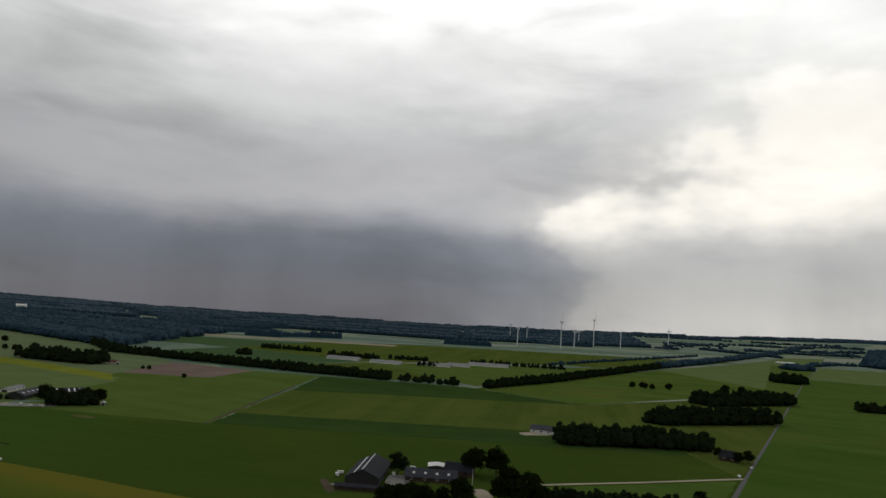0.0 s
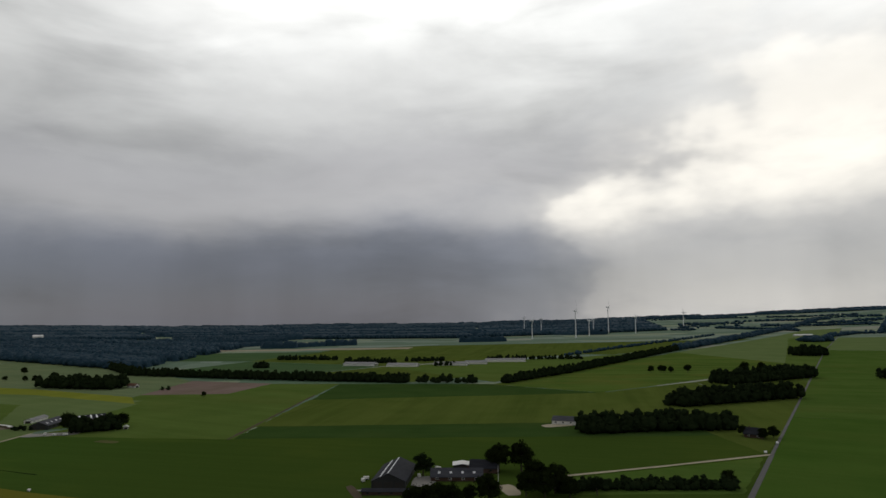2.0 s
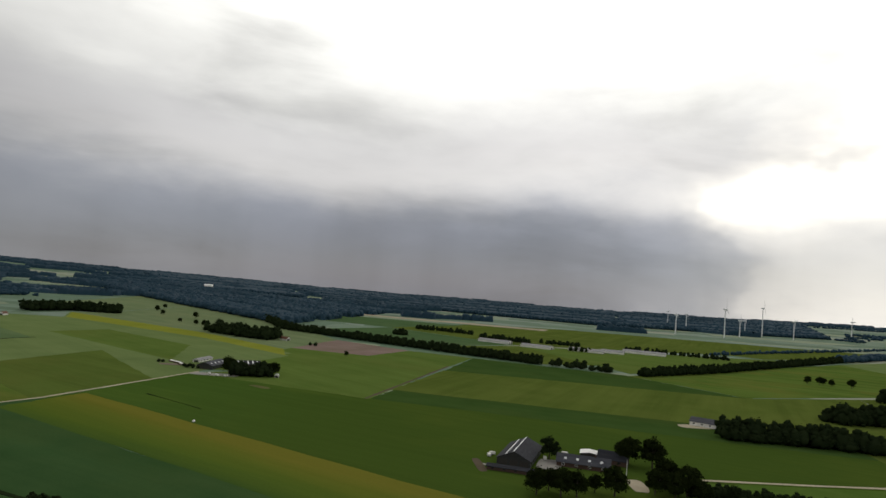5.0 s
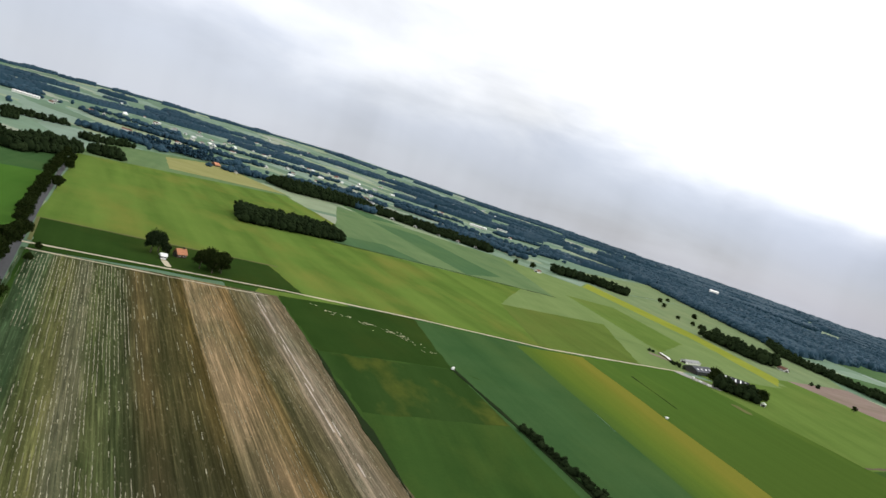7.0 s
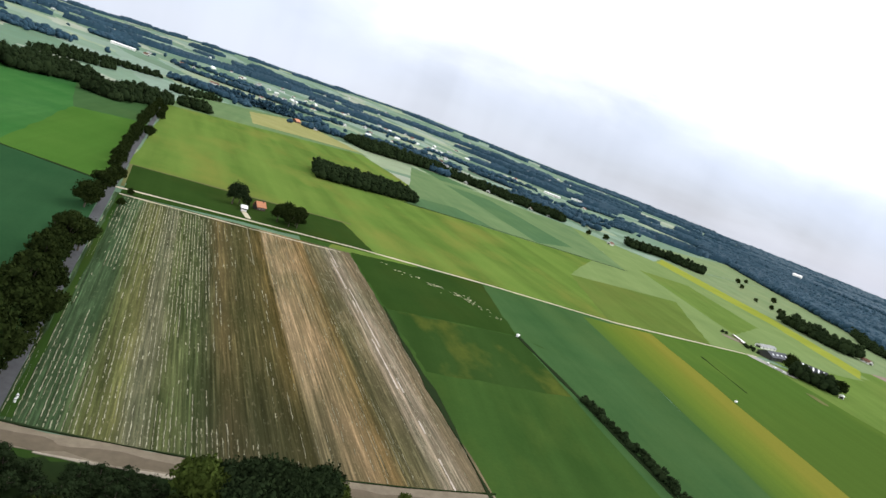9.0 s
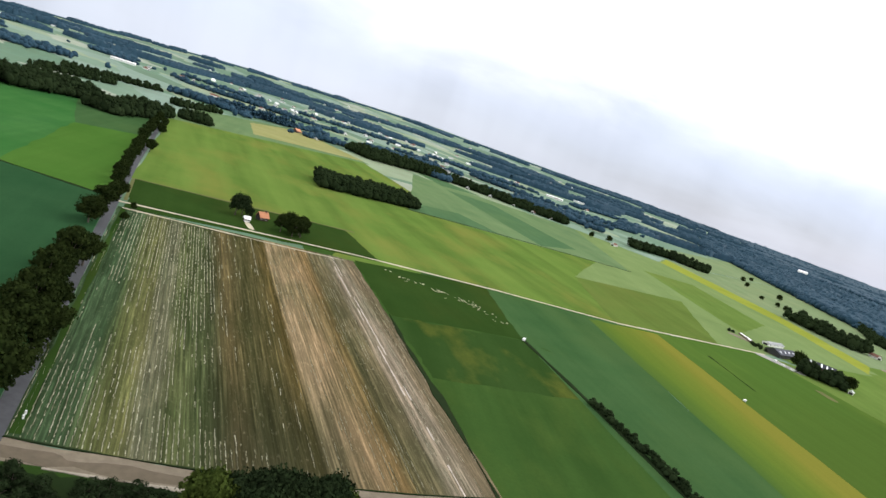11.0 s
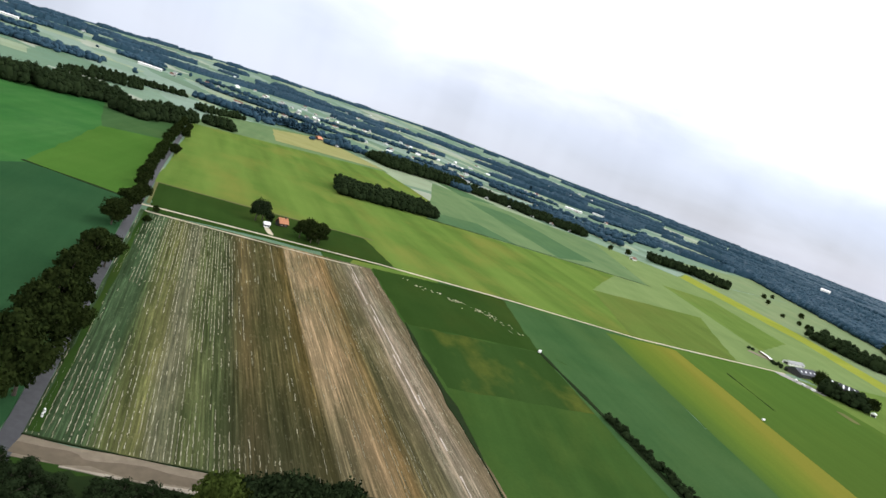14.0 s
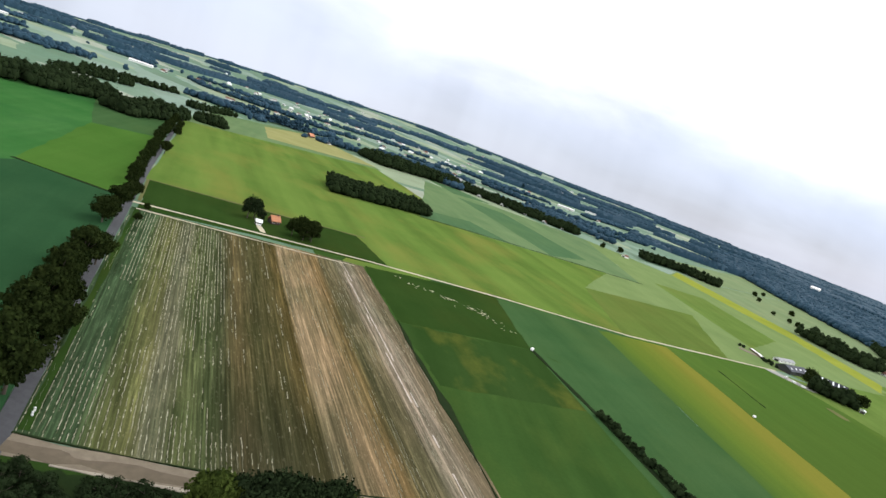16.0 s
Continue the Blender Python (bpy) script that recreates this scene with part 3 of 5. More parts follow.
def field(mat, c0, c1, c2, c3, label, name="crop_field", n=14, wobble=1.2, thick=0.3, bulge=0.0):
    """A parcel of crop between four corners, with slightly wandering edges, a hand's height above the land."""
    LAYER[0] += 0.002
    s = np.linspace(0, 1, n + 1)
    u, w = np.meshgrid(s, s, indexing="ij")
    c = [np.array(k, float) for k in (c0, c1, c2, c3)]
    p = (c[0] * ((1 - u) * (1 - w))[..., None] + c[1] * (u * (1 - w))[..., None] + c[2] * (u * w)[..., None] + c[3] * ((1 - u) * w)[..., None])
    p[..., 0] += bulge * (1 - u) ** 3 * 4 * w * (1 - w)
    edge = (u == 0) | (u == 1) | (w == 0) | (w == 1)
    p = p + rng.normal(0, wobble * 0.5, p.shape) * edge[..., None]
    x, y = p[..., 0].ravel(), p[..., 1].ravel()
    top = np.stack([x, y, land(x, y) + LAYER[0]], -1)
    idx = np.arange((n + 1) ** 2).reshape(n + 1, n + 1)
    a, b, d, e = idx[:-1, :-1].ravel(), idx[1:, :-1].ravel(), idx[1:, 1:].ravel(), idx[:-1, 1:].ravel()
    turn = sum(c[k][0] * c[k - 3][1] - c[k - 3][0] * c[k][1] for k in range(4)) > 0
    f = [np.stack([a, b, d], -1), np.stack([a, d, e], -1)] if turn else [np.stack([a, d, b], -1), np.stack([a, e, d], -1)]
    rim = np.concatenate([idx[:, 0], idx[-1, 1:], idx[-2::-1, -1], idx[0, -2:0:-1]])
    low = top[rim] - (0, 0, thick)
    k = len(top) + np.arange(len(rim))
    nx = np.roll(np.arange(len(rim)), -1)
    f += [np.stack([rim, k, k[nx]], -1), np.stack([rim, k[nx], rim[nx]], -1)]
    uv = np.stack([u.ravel(), w.ravel()], -1)
    ob = new(name, mesh_np(name, np.concatenate([top, low]), np.concatenate(f), M[mat], False, np.concatenate([uv, uv[rim]])))
    return tagged(ob, label, "field", kind="structure")


def strip(name, pts, width, mat, label, z=0.22, category="road", wobble=0.0, step=12.0, kind="structure"):
    """A road or track along a line, with a cambered top."""
    pts = [np.array(p, float) for p in pts]
    line = []
    for a, b in zip(pts, pts[1:]):
        k = max(1, int(np.linalg.norm(b - a) / step))
        line += [a + (b - a) * i / k for i in range(k)]
    line = np.array(line + [pts[-1]])
    d = np.gradient(line, axis=0)
    d /= np.linalg.norm(d, axis=1, keepdims=True)
    nrm = np.stack([-d[:, 1], d[:, 0]], -1)
    half = width / 2 + rng.normal(0, wobble, len(line))[:, None]
    rows = []
    for s, h in ((-1.0, -0.25), (-0.96, 0.0), (0.0, 0.05), (0.96, 0.0), (1.0, -0.25)):
        q = line + nrm * half * s
        rows.append(np.stack([q[:, 0], q[:, 1], land(q[:, 0], q[:, 1]) + z + h], -1))
    n = len(line)
    v = np.concatenate(rows)
    f = []
    for r in range(4):
        a = r * n + np.arange(n - 1)
        f += [np.stack([a, a + n, a + n + 1], -1), np.stack([a, a + n + 1, a + 1], -1)]
    ob = new(name, mesh_np(name, v, np.concatenate(f), M[mat], False))
    return tagged(ob, label, category, kind=kind)


# fields beside the tree-lined road and the harvested parcel
field("grass", (-385, 130), (-372, 300), (70, 215), (-60, 95), "dark green grass between pasture and crop")
field("teal", (-393, 200), (-349, 405), (-250, 360), (-300, 200), "blue-green crop beside a gravel track")
field("teal2", (-880, 80), (-1180, 165), (-1430, 415), (-1075, 440), "grey-green meadow between crop and woods")
field("lime", (-368, 146), (-470, 186), (-500, 270), (-366, 205), "light green crop beside a gravel track")
field("cool", (-290, 992), (-522, 1092), (-425, 1375), (-130, 1205), "green meadow behind a row of trees")
field("dim", (-62, 912), (-290, 990), (-130, 1190), (62, 1010), "olive green meadow behind a row of trees")
field("lime3", (50, 895), (-130, 1190), (330, 1420), (500, 1568), "olive green meadow before long barns")
field("dim", (-130, 1204), (-425, 1380), (-330, 1790), (330, 1500), "green meadow around long barns")
# the paler lime2 tone stands in for haze on this far field
field("lime2", (806, 1486), (1145, 2040), (2200, 1900), (1350, 1200), "green field along a straight lane")
field("dim", (330, 1430), (-330, 1800), (-100, 1960), (900, 2060), "green meadows before far woods")
field("emerald", (-398, 14), (-905, 76), (-760, -330), (-300, -330), "bright green grass field before a wood")
field("lime", (-389, 160), (-470, 60), (-1080, 430), (-640, 400), "large light green crop field with drill rows")
field("lime", (-342, 385), (-389, 170), (-655, 336), (-630, 656), "light green crop field beside a gravel track")
field("lime2", (-342, 560), (-345, 390), (-632, 655), (-790, 945), "pale green field behind a farm")
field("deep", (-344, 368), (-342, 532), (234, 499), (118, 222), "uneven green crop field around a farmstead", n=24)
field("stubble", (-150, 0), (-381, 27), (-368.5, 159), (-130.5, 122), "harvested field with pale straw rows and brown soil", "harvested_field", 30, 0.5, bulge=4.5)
field("dark", (-371, 160), (-374, 262), (-273, 225), (-276, 146), "dark green crop field with a yellowed edge")
field("grass", (-208, 136), (-202, 211), (-90, 190), (-90, 113), "even green grass field beside a row of bushes")
field("pasture", (-275, 145), (-271, 224), (-203, 212), (-207, 137), "worn green pasture with yellow patches")
field("teal", (-374, 262), (-343, 335), (-205, 285), (-271, 226), "blue-green crop field beside a gravel track")
field("teal", (-271, 226), (-205, 286), (60, 193), (60, 148), "blue-green crop field along a row of bushes")
field("olive", (-344, 334), (-338, 400), (60, 252), (60, 192), "yellow-green strip of ripening crop")
field("lime3", (-171, 503), (-290, 590), (-290, 716), (-165, 774), "light green crop field with a yellow edge")
field("lime3", (-290, 714), (-251, 912), (-157, 900), (-163, 770), "light green crop field below a row of trees")
field("soil", (-385, 799), (-381, 967), (-252, 915), (-288, 716), "bare reddish brown soil field")
field("dim", (-167, 558), (-160, 732), (168, 770), (212, 558), "olive green crop strip behind the farmstead")
field("furrow", (-168, 506), (-165, 560), (210, 562), (230, 494), "dark strip of crop behind the farmstead")
field("furrow", (-158, 734), (-157, 900), (40, 872), (160, 760), "dark green wedge of crop below the tree row")
field("lime", (46, 868), (160, 764), (560, 1080), (480, 1480), "light yellow-green crop field behind a wood")
# far fields by the lane: lime2 is paler here in place of haze
field("lime2", (480, 1480), (560, 1080), (1000, 2050), (1300, 2550), "light green field along a long tree row")
field("lime3", (424, 828), (500, 1040), (1002, 2052), (1137, 2040), "light green field between a lane and a tree row")
field("lime2", (1002, 2052), (1137, 2040), (1500, 2640), (1300, 2552), "light green field between a lane and a tree row")
field("lane", (136, 324), (277.5, 573), (700, 420), (420, 120), "bright green field beside a lane")
field("mid", (277.5, 574), (801, 1482), (1350, 1200), (700, 420), "green field beside a straight lane")
field("dim", (192, 428), (165, 766), (300, 862), (276, 568), "olive green field before dark woods")
field("dim", (276, 568), (300, 862), (480, 1000), (424, 822), "olive green field between dark woods")
field("lime3", (-168, 504), (-342, 528), (-300, 600), (-165, 640), "green crop field below a farmyard")
field("lime3", (-343, 560), (-400, 800), (-270, 800), (-270, 585), "green meadow behind a farm")
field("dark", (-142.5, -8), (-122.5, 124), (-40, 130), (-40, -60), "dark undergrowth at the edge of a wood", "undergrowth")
field("mid", (52, 372), (186, 421), (140, 340), (44, 342), "small green paddock below a farm drive")
field("wet", (-140, -5.6), (-398, 24.4), (-428, -31), (-140, -260), "dark green field beside the tree-lined road")
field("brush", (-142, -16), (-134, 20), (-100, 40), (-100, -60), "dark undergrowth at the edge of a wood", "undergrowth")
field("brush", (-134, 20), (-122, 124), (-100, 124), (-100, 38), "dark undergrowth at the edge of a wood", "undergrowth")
field("leaf_green", (-400, 24), (-682, 59), (-650, -2), (-430, -33), "light green parcel beside the tree-lined road")
field("teal", (-684, 59), (-910, 89), (-880, -6), (-652, -2), "blue-green parcel beside the tree-lined road")
field("dark", (-381, 30), (-465, 38), (-461, 184), (-381, 182), "dark green parcel around a small house")
field("lime", (-466, 37), (-905, 95), (-1080, 430), (-457, 191), "large light green crop field with drill rows")
field("lime2", (-493, 442), (-640, 600), (-667, 712), (-420, 590), "pale green parcel between two darker ones")
field("wedge", (-493, 442), (-351, 366), (-344, 480), (-497, 604), "green parcel beside a gravel track")
field("teal2", (-655, 328), (-1150, 560), (-983, 837), (-622, 643), "grey-green crop between a ditch and a tree row")
field("lime2", (-622, 643), (-983, 837), (-817, 915), (-640, 815), "pale green field before a tree row")
field("teal3", (-655, 328), (-722, 356), (-740, 440), (-648, 450), "blue-green wedge of crop beside a wood")
field("teal3", (-1028, 572), (-995, 650), (-692, 606), (-643, 508), "blue-green strip of crop")
field("teal3", (-1230, 600), (-1190, 660), (-1100, 690), (-1080, 590), "blue-green corner of crop below a tree row")
field("lime2", (-343, 554), (-794, 938), (-600, 870), (-340, 718), "pale green meadow behind a farm")
field("pale_yellow", (-1023, 226), (-1227, 260), (-1403, 402), (-1110, 441), "yellow flowering field before woods", "yellow_field")
field("lime2", (-345, 560), (-622, 645), (-908, 1015), (-350, 745), "pale green meadow behind a farm")
field("lime3", (-667, 712), (-650, 800), (-470, 720), (-405, 590), "mid-green parcel before a farm")
field("fresh", (-908, 1014), (-376, 778), (-383, 970), (-872, 1070), "green meadow before the forest")
field("yellow", (-900, 1010), (-825, 915), (-505, 810), (-560, 885), "yellow strip of flowering crop", "yellow_field")
field("yellow", (-560, 885), (-505, 810), (-345, 718), (-378, 780), "yellow strip of flowering crop", "yellow_field")
field("teal2", (-930, 146), (-1177, 183), (-1227, 258), (-1023, 224), "grey-green meadow before woods")
field("straw", (-960, 2000), (-900, 2070), (-640, 2120), (-660, 2030), "pale ripe grain field among woods")
field("straw", (-680, 1800), (-690, 1860), (-120, 1880), (-130, 1790), "pale ripe grain field among woods")
field("cool", (-715, 1440), (-640, 1700), (-330, 1700), (-425, 1380), "pale green meadow among woods")
field("fresh", (-383, 968), (-560, 1190), (-985, 1496), (-872, 1067), "green meadow before the forest")
field("fresh", (-880, 1070), (-990, 1498), (-1330, 1760), (-1120, 1180), "green meadow before the forest")

# roads and tracks
strip("road_main", [(250, -47), (-150, -2), (-395, 26), (-530, 42), (-990, 103)], 4.2, "shaded_road", "narrow grey asphalt road lined with oaks")
strip("road_lane", [(60, 190), (143, 338), (195, 429)], 3.0, "asphalt", "straight grey asphalt lane between fields")
strip("road_lane", [(195, 429), (277, 571), (422, 822), (801, 1480), (1139, 2038), (1500, 2640)], 2.2, "asphalt", "narrow grey lane running straight past dark woods")
strip("road_track", [(-393, 27), (-389, 100), (-385, 170), (-370, 269), (-347, 370), (-342, 540)], 2.5, "gravel", "pale gravel farm track across the fields", wobble=0.15)
strip("road_edge", [(-379, 29), (-367, 122), (-365, 152)], 1.3, "gravel", "thin pale strip of sand along the field", wobble=0.3)
HEADLAND = [(-150 + 19.5 * k / 12 + 18 * k / 12 * (1 - k / 12), 122 * k / 12) for k in range(13)]      # near edge of the harvested field
strip("road_sand", [(x + 4.6, y - 1.0) for x, y in HEADLAND], 8.6, "sand", "pale sandy headland below the harvested field", 0.2, wobble=0.4, step=6)
strip("road_sand_ruts", [(x + 5.4, y - 1.2) for x, y in HEADLAND], 3.8, "earth", "darker churned earth in the sandy headland", 0.235, wobble=0.45, step=4)
strip("road_sand_edge", [(x + 8.6, y - 2.2) for x, y in HEADLAND[1:]], 0.8, "rim_sand", "pale sandy rim of the headland", 0.27, wobble=0.35, step=4)
# flat dark strip drawn for the shadow line along the field's end
strip("ditch_edge", [(x + 0.2, y) for x, y in HEADLAND], 0.5, "leaf2", "narrow dark strip for the shadow at the end of the drill rows", 0.33, "ditch", wobble=0.12, step=4)
strip("road_drive", [(40, 374), (122, 402), (194, 429)], 3.2, "gravel", "pale gravel farm drive", wobble=0.15)
strip("road_verge", [(-151, 2), (-381, 30)], 2.2, "dark", "green grass verge between road and harvested field", 0.16, "verge", wobble=0.3)
strip("road_verge", [(-398, 31), (-466, 38)], 2.0, "verge", "dry grass verge", 0.2, "verge")
strip("field_edge", [(-171, 503), (-164, 774)], 2.4, "earth", "narrow brown path between two fields", 0.2, "verge", wobble=0.4)
strip("field_edge", [(-466, 39), (-457, 191)], 2.4, "verge", "dry yellow field edge", 0.2, "verge", wobble=0.6)
strip("ditch_edge", [(-655, 324), (-648, 445), (-621, 645)], 4.0, "leaf2", "dark grassy ditch between two fields", 0.2, "ditch", wobble=0.4)
strip("ditch_edge", [(-277, 146), (-240, 138.5), (-180, 129), (-90, 112)], 2.0, "leaf2", "dark weedy ditch along the harvested field", 0.3, "ditch", wobble=0.5)
strip("ditch_edge", [(-273, 226), (-195, 213), (-90, 193)], 2.6, "leaf2", "dark weedy ditch beside a pasture", 0.3, "ditch", wobble=0.4)
strip("ditch_edge", [(-430, -34), (-402, 17)], 2.0, "leaf2", "dark weedy ditch between two fields", 0.3, "ditch", wobble=0.4)

# ---- trees ----
PHI = (1 + 5 ** 0.5) / 2
ICO = np.array([(-1, PHI, 0), (1, PHI, 0), (-1, -PHI, 0), (1, -PHI, 0), (0, -1, PHI), (0, 1, PHI), (0, -1, -PHI), (0, 1, -PHI),
                (PHI, 0, -1), (PHI, 0, 1), (-PHI, 0, -1), (-PHI, 0, 1)]) / math.sqrt(1 + PHI * PHI)
ICO_F = np.array([(0, 11, 5), (0, 5, 1), (0, 1, 7), (0, 7, 10), (0, 10, 11), (1, 5, 9), (5, 11, 4), (11, 10, 2), (10, 7, 6), (7, 1, 8),
                  (3, 9, 4), (3, 4, 2), (3, 2, 6), (3, 6, 8), (3, 8, 9), (4, 9, 5), (2, 4, 11), (6, 2, 10), (8, 6, 7), (9, 8, 1)])


def crown(r, lobes, leaves, leaf, base=0.28, lean=0.0, core=1.0, loose=0.0):
    """A crown of unit height and width: lobed foliage masses with loose sprays of leaves round them. Returns vertices and triangles."""
    v, f, n = [], [], 0
    cs = []
    for k in range(lobes):
        a = 2 * math.pi * (k + r.uniform(-0.3, 0.3)) / max(1, lobes - 1)
        if k == lobes - 1:
            c = np.array([lean, 0, 0.76])
            s = 0.18
        else:
            h = r.uniform(base + 0.14, 0.74)
            d = r.uniform(0.14, 0.30) * (1.15 - 0.5 * abs(h - 0.5))
            c = np.array([d * math.cos(a), d * math.sin(a), h])
            s = r.uniform(0.07, 0.17)
        cs.append((c, s))
        q = ICO * (s * core * (1 + r.uniform(-0.3, 0.3, (12, 1)))) * (1.05, 1.05, 0.85) + c
        v.append(q)
        f.append(ICO_F + n)
        n += 12
    for _ in range(leaves):
        c, s = cs[r.integers(len(cs))]
        d = r.normal(0, 1, 3)
        d /= np.linalg.norm(d)
        d[2] = abs(d[2]) * 0.9 - 0.25 if r.random() < 0.7 else d[2]
        p = c + d * s * r.uniform(0.45 + 0.4 * core, 1.38) * (1.05, 1.05, 0.9)
        d = d + loose * r.normal(0, 1, 3)
        d /= np.linalg.norm(d) + 1e-6
        t = np.cross(d, r.normal(0, 1, 3))
        t /= np.linalg.norm(t) + 1e-6
        b = np.cross(d, t)
        l = leaf * r.uniform(0.6, 1.4)
        tip = d * l * r.uniform(-0.1, 0.5)
        v.append(np.array([p - t * l, p - b * l * 0.8 + tip * 0.3, p + t * l + tip, p + b * l * 0.8 - tip * 0.3]))
        f.append(np.array([(0, 1, 2), (0, 2, 3)]) + n)
        n += 4
    v = np.concatenate(v)
    v[:, 2] = np.maximum(v[:, 2], base * 0.8)
    return v, np.concatenate(f)


def trunk_bm(h, w, r):
    """Tapered trunk with four limbs, for a tree of height h and crown width w."""
    bm = bmesh.new()

    def limb(p0, p1, r0, r1, sides=6):
        d = (p1 - p0).normalized()
        s = d.orthogonal().normalized()
        t = d.cross(s)
        ends = []
        for p, q in ((p0, r0), ((p0 + p1) / 2 + s * r0 * 0.4, (r0 + r1) / 2), (p1, r1)):
            ends.append([bm.verts.new(p + (s * math.cos(2 * math.pi * k / sides) + t * math.sin(2 * math.pi * k / sides)) * q) for k in range(sides)])
        for a, b in zip(ends, ends[1:]):
            for k in range(sides):
                bm.faces.new((a[k], a[(k + 1) % sides], b[(k + 1) % sides], b[k]))
        bm.faces.new(ends[-1])
        bm.faces.new(ends[0][::-1])
    rad = 0.028 * h
    limb(Vector((0, 0, -0.3)), Vector((0.1, 0, h * 0.62)), rad, rad * 0.45, 8)
    for k in range(4):
        a = k * 1.6 + r.uniform(-0.4, 0.4)
        limb(Vector((0.03, 0, h * r.uniform(0.26, 0.38))), Vector((math.cos(a) * w * 0.3, math.sin(a) * w * 0.3, h * r.uniform(0.52, 0.7))), rad * 0.5, rad * 0.15)
    return bm


def tree_proto(h, w, mat, label, seed, lobes=30, leaves=3800, category="tree", name="tree", base=0.14):
    r = np.random.default_rng(seed)
    ob = new(name)
    tagged(ob, label, category)
    part("trunk", trunk_bm(h, w, r), M["bark"], ob)
    v, f = crown(r, lobes, leaves, 0.030, base, core=0.62, loose=0.6)
    v = v * (w * 1.0 / 0.95, w * 1.0 / 0.95, h)
    c = new("crown", mesh_np("crown", v, f, M[mat]))
    c.parent = ob
    return ob


class Kind:
    """A tree kind: the first one placed is the master, the rest are copies that share its meshes."""

    def __init__(self, *masters):
        self.masters, self.used = list(masters), set()

    def put(self, x, y, scale=1.0, group="", wide=1.0, label=""):
        k = rng.integers(len(self.masters))
        m = self.masters[k]
        mat = pose(x, y, float(land(x, y)), 0, 0, rng.uniform(0, 360)) @ Matrix.Diagonal((scale * wide, scale * wide, scale, 1))
        if k in self.used:
            ob = copy_thing(m, Matrix())
        else:
            self.used.add(k)
            ob = m
        ob.matrix_basis = mat
        tagged(ob, label, group=group)
        return ob

    def close(self):
        for k, m in enumerate(self.masters):
            if k not in self.used:
                for o in (*m.children_recursive, m):
                    bpy.data.objects.remove(o)


OAK = Kind(*[tree_proto(15, 13, "leaf", "broad dark green oak with a rounded uneven crown", 20 + k) for k in range(4)])
TALL = Kind(*[tree_proto(14, 9, "leaf2", "tall dark green deciduous tree", 30 + k, 26, 3400) for k in range(3)])
FRESH = Kind(*[tree_proto(12, 9, "leaf3", "fresh light green tree with a full crown", 40 + k, 28, 4600) for k in range(2)])
SHRUB = Kind(*[tree_proto(5, 6, "leaf2", "low dark green shrub", 50 + k, 12, 1100, "shrub", "shrub", 0.08) for k in range(2)])


def protos(n, lobes, leaves, leaf, seed, base=0.02):
    r = np.random.default_rng(seed)
    return [crown(r, lobes, leaves, leaf, base) for _ in range(n)]


MID_TREES = protos(10, 9, 90, 0.068, 60)
FAR_TREES = protos(8, 3, 7, 0.13, 61, 0.05)


def puff(r):
    """A far tree: one full uneven crown with a smaller one leaning on it."""
    big = ICO * (1 + r.uniform(-0.25, 0.25, (12, 1))) * (0.46, 0.46, 0.46) + (0, 0, 0.5)
    a = r.uniform(0, 6.3)
    small = ICO * (1 + r.uniform(-0.3, 0.3, (12, 1))) * (0.3, 0.3, 0.3) + (0.4 * math.cos(a), 0.4 * math.sin(a), r.uniform(0.3, 0.5))
    return np.concatenate([big, small]), np.concatenate([ICO_F, ICO_F + 12])


PUFFS = [puff(rng) for _ in range(10)]


def grove(name, pts, h, mat, label, near=True, category="wood", wide=0.74, vary=0.32):
    """Many trees at the points, joined into one mass of foliage that nobody could count."""
    pr = MID_TREES if near is True else near or FAR_TREES
    vs, fs, n = [], [], 0
    for x, y in pts:
        v, f = pr[rng.integers(len(pr))]
        hh = h * rng.uniform(1 - vary, 1 + vary)
        ww = h * wide * rng.uniform(0.85, 1.3) / 0.9
        a = rng.uniform(0, 2 * math.pi)
        c, s = math.cos(a) * ww, math.sin(a) * ww
        q = np.stack([v[:, 0] * c - v[:, 1] * s + x, v[:, 0] * s + v[:, 1] * c + y, (v[:, 2] - 0.06) * hh + float(land(x, y))], -1)
        vs.append(q)
        fs.append(f + n)
        n += len(v)
        if near is True:
            v, f = PUFFS[rng.integers(len(PUFFS))]
            vs.append(v * (ww * 0.78, ww * 0.78, hh * 0.8) + (x + rng.uniform(-1, 1), y + rng.uniform(-1, 1), float(land(x, y)) - 0.04 * hh))
            fs.append(f + n)
            n += len(v)
    ob = new(name, mesh_np(name, np.concatenate(vs), np.concatenate(fs), M[mat]))
    return tagged(ob, label, category, kind="stuff")


def along(line, width, space, jitter=0.35):
    """Points scattered in a belt along a line."""
    out = []
    line = [np.array(p, float) for p in line]
    for a, b in zip(line, line[1:]):
        l = np.linalg.norm(b - a)
        d = (b - a) / l
        n = np.array([-d[1], d[0]])
        rows = max(1, int(round(width / space)))
        for i in range(max(1, int(l / space))):
            for j in range(rows):
                off = (j - (rows - 1) / 2) * space if rows > 1 else 0
                out.append(a + d * (i + 0.5 + rng.uniform(-jitter, jitter)) * space + n * (off + rng.uniform(-jitter, jitter) * space))
    return out


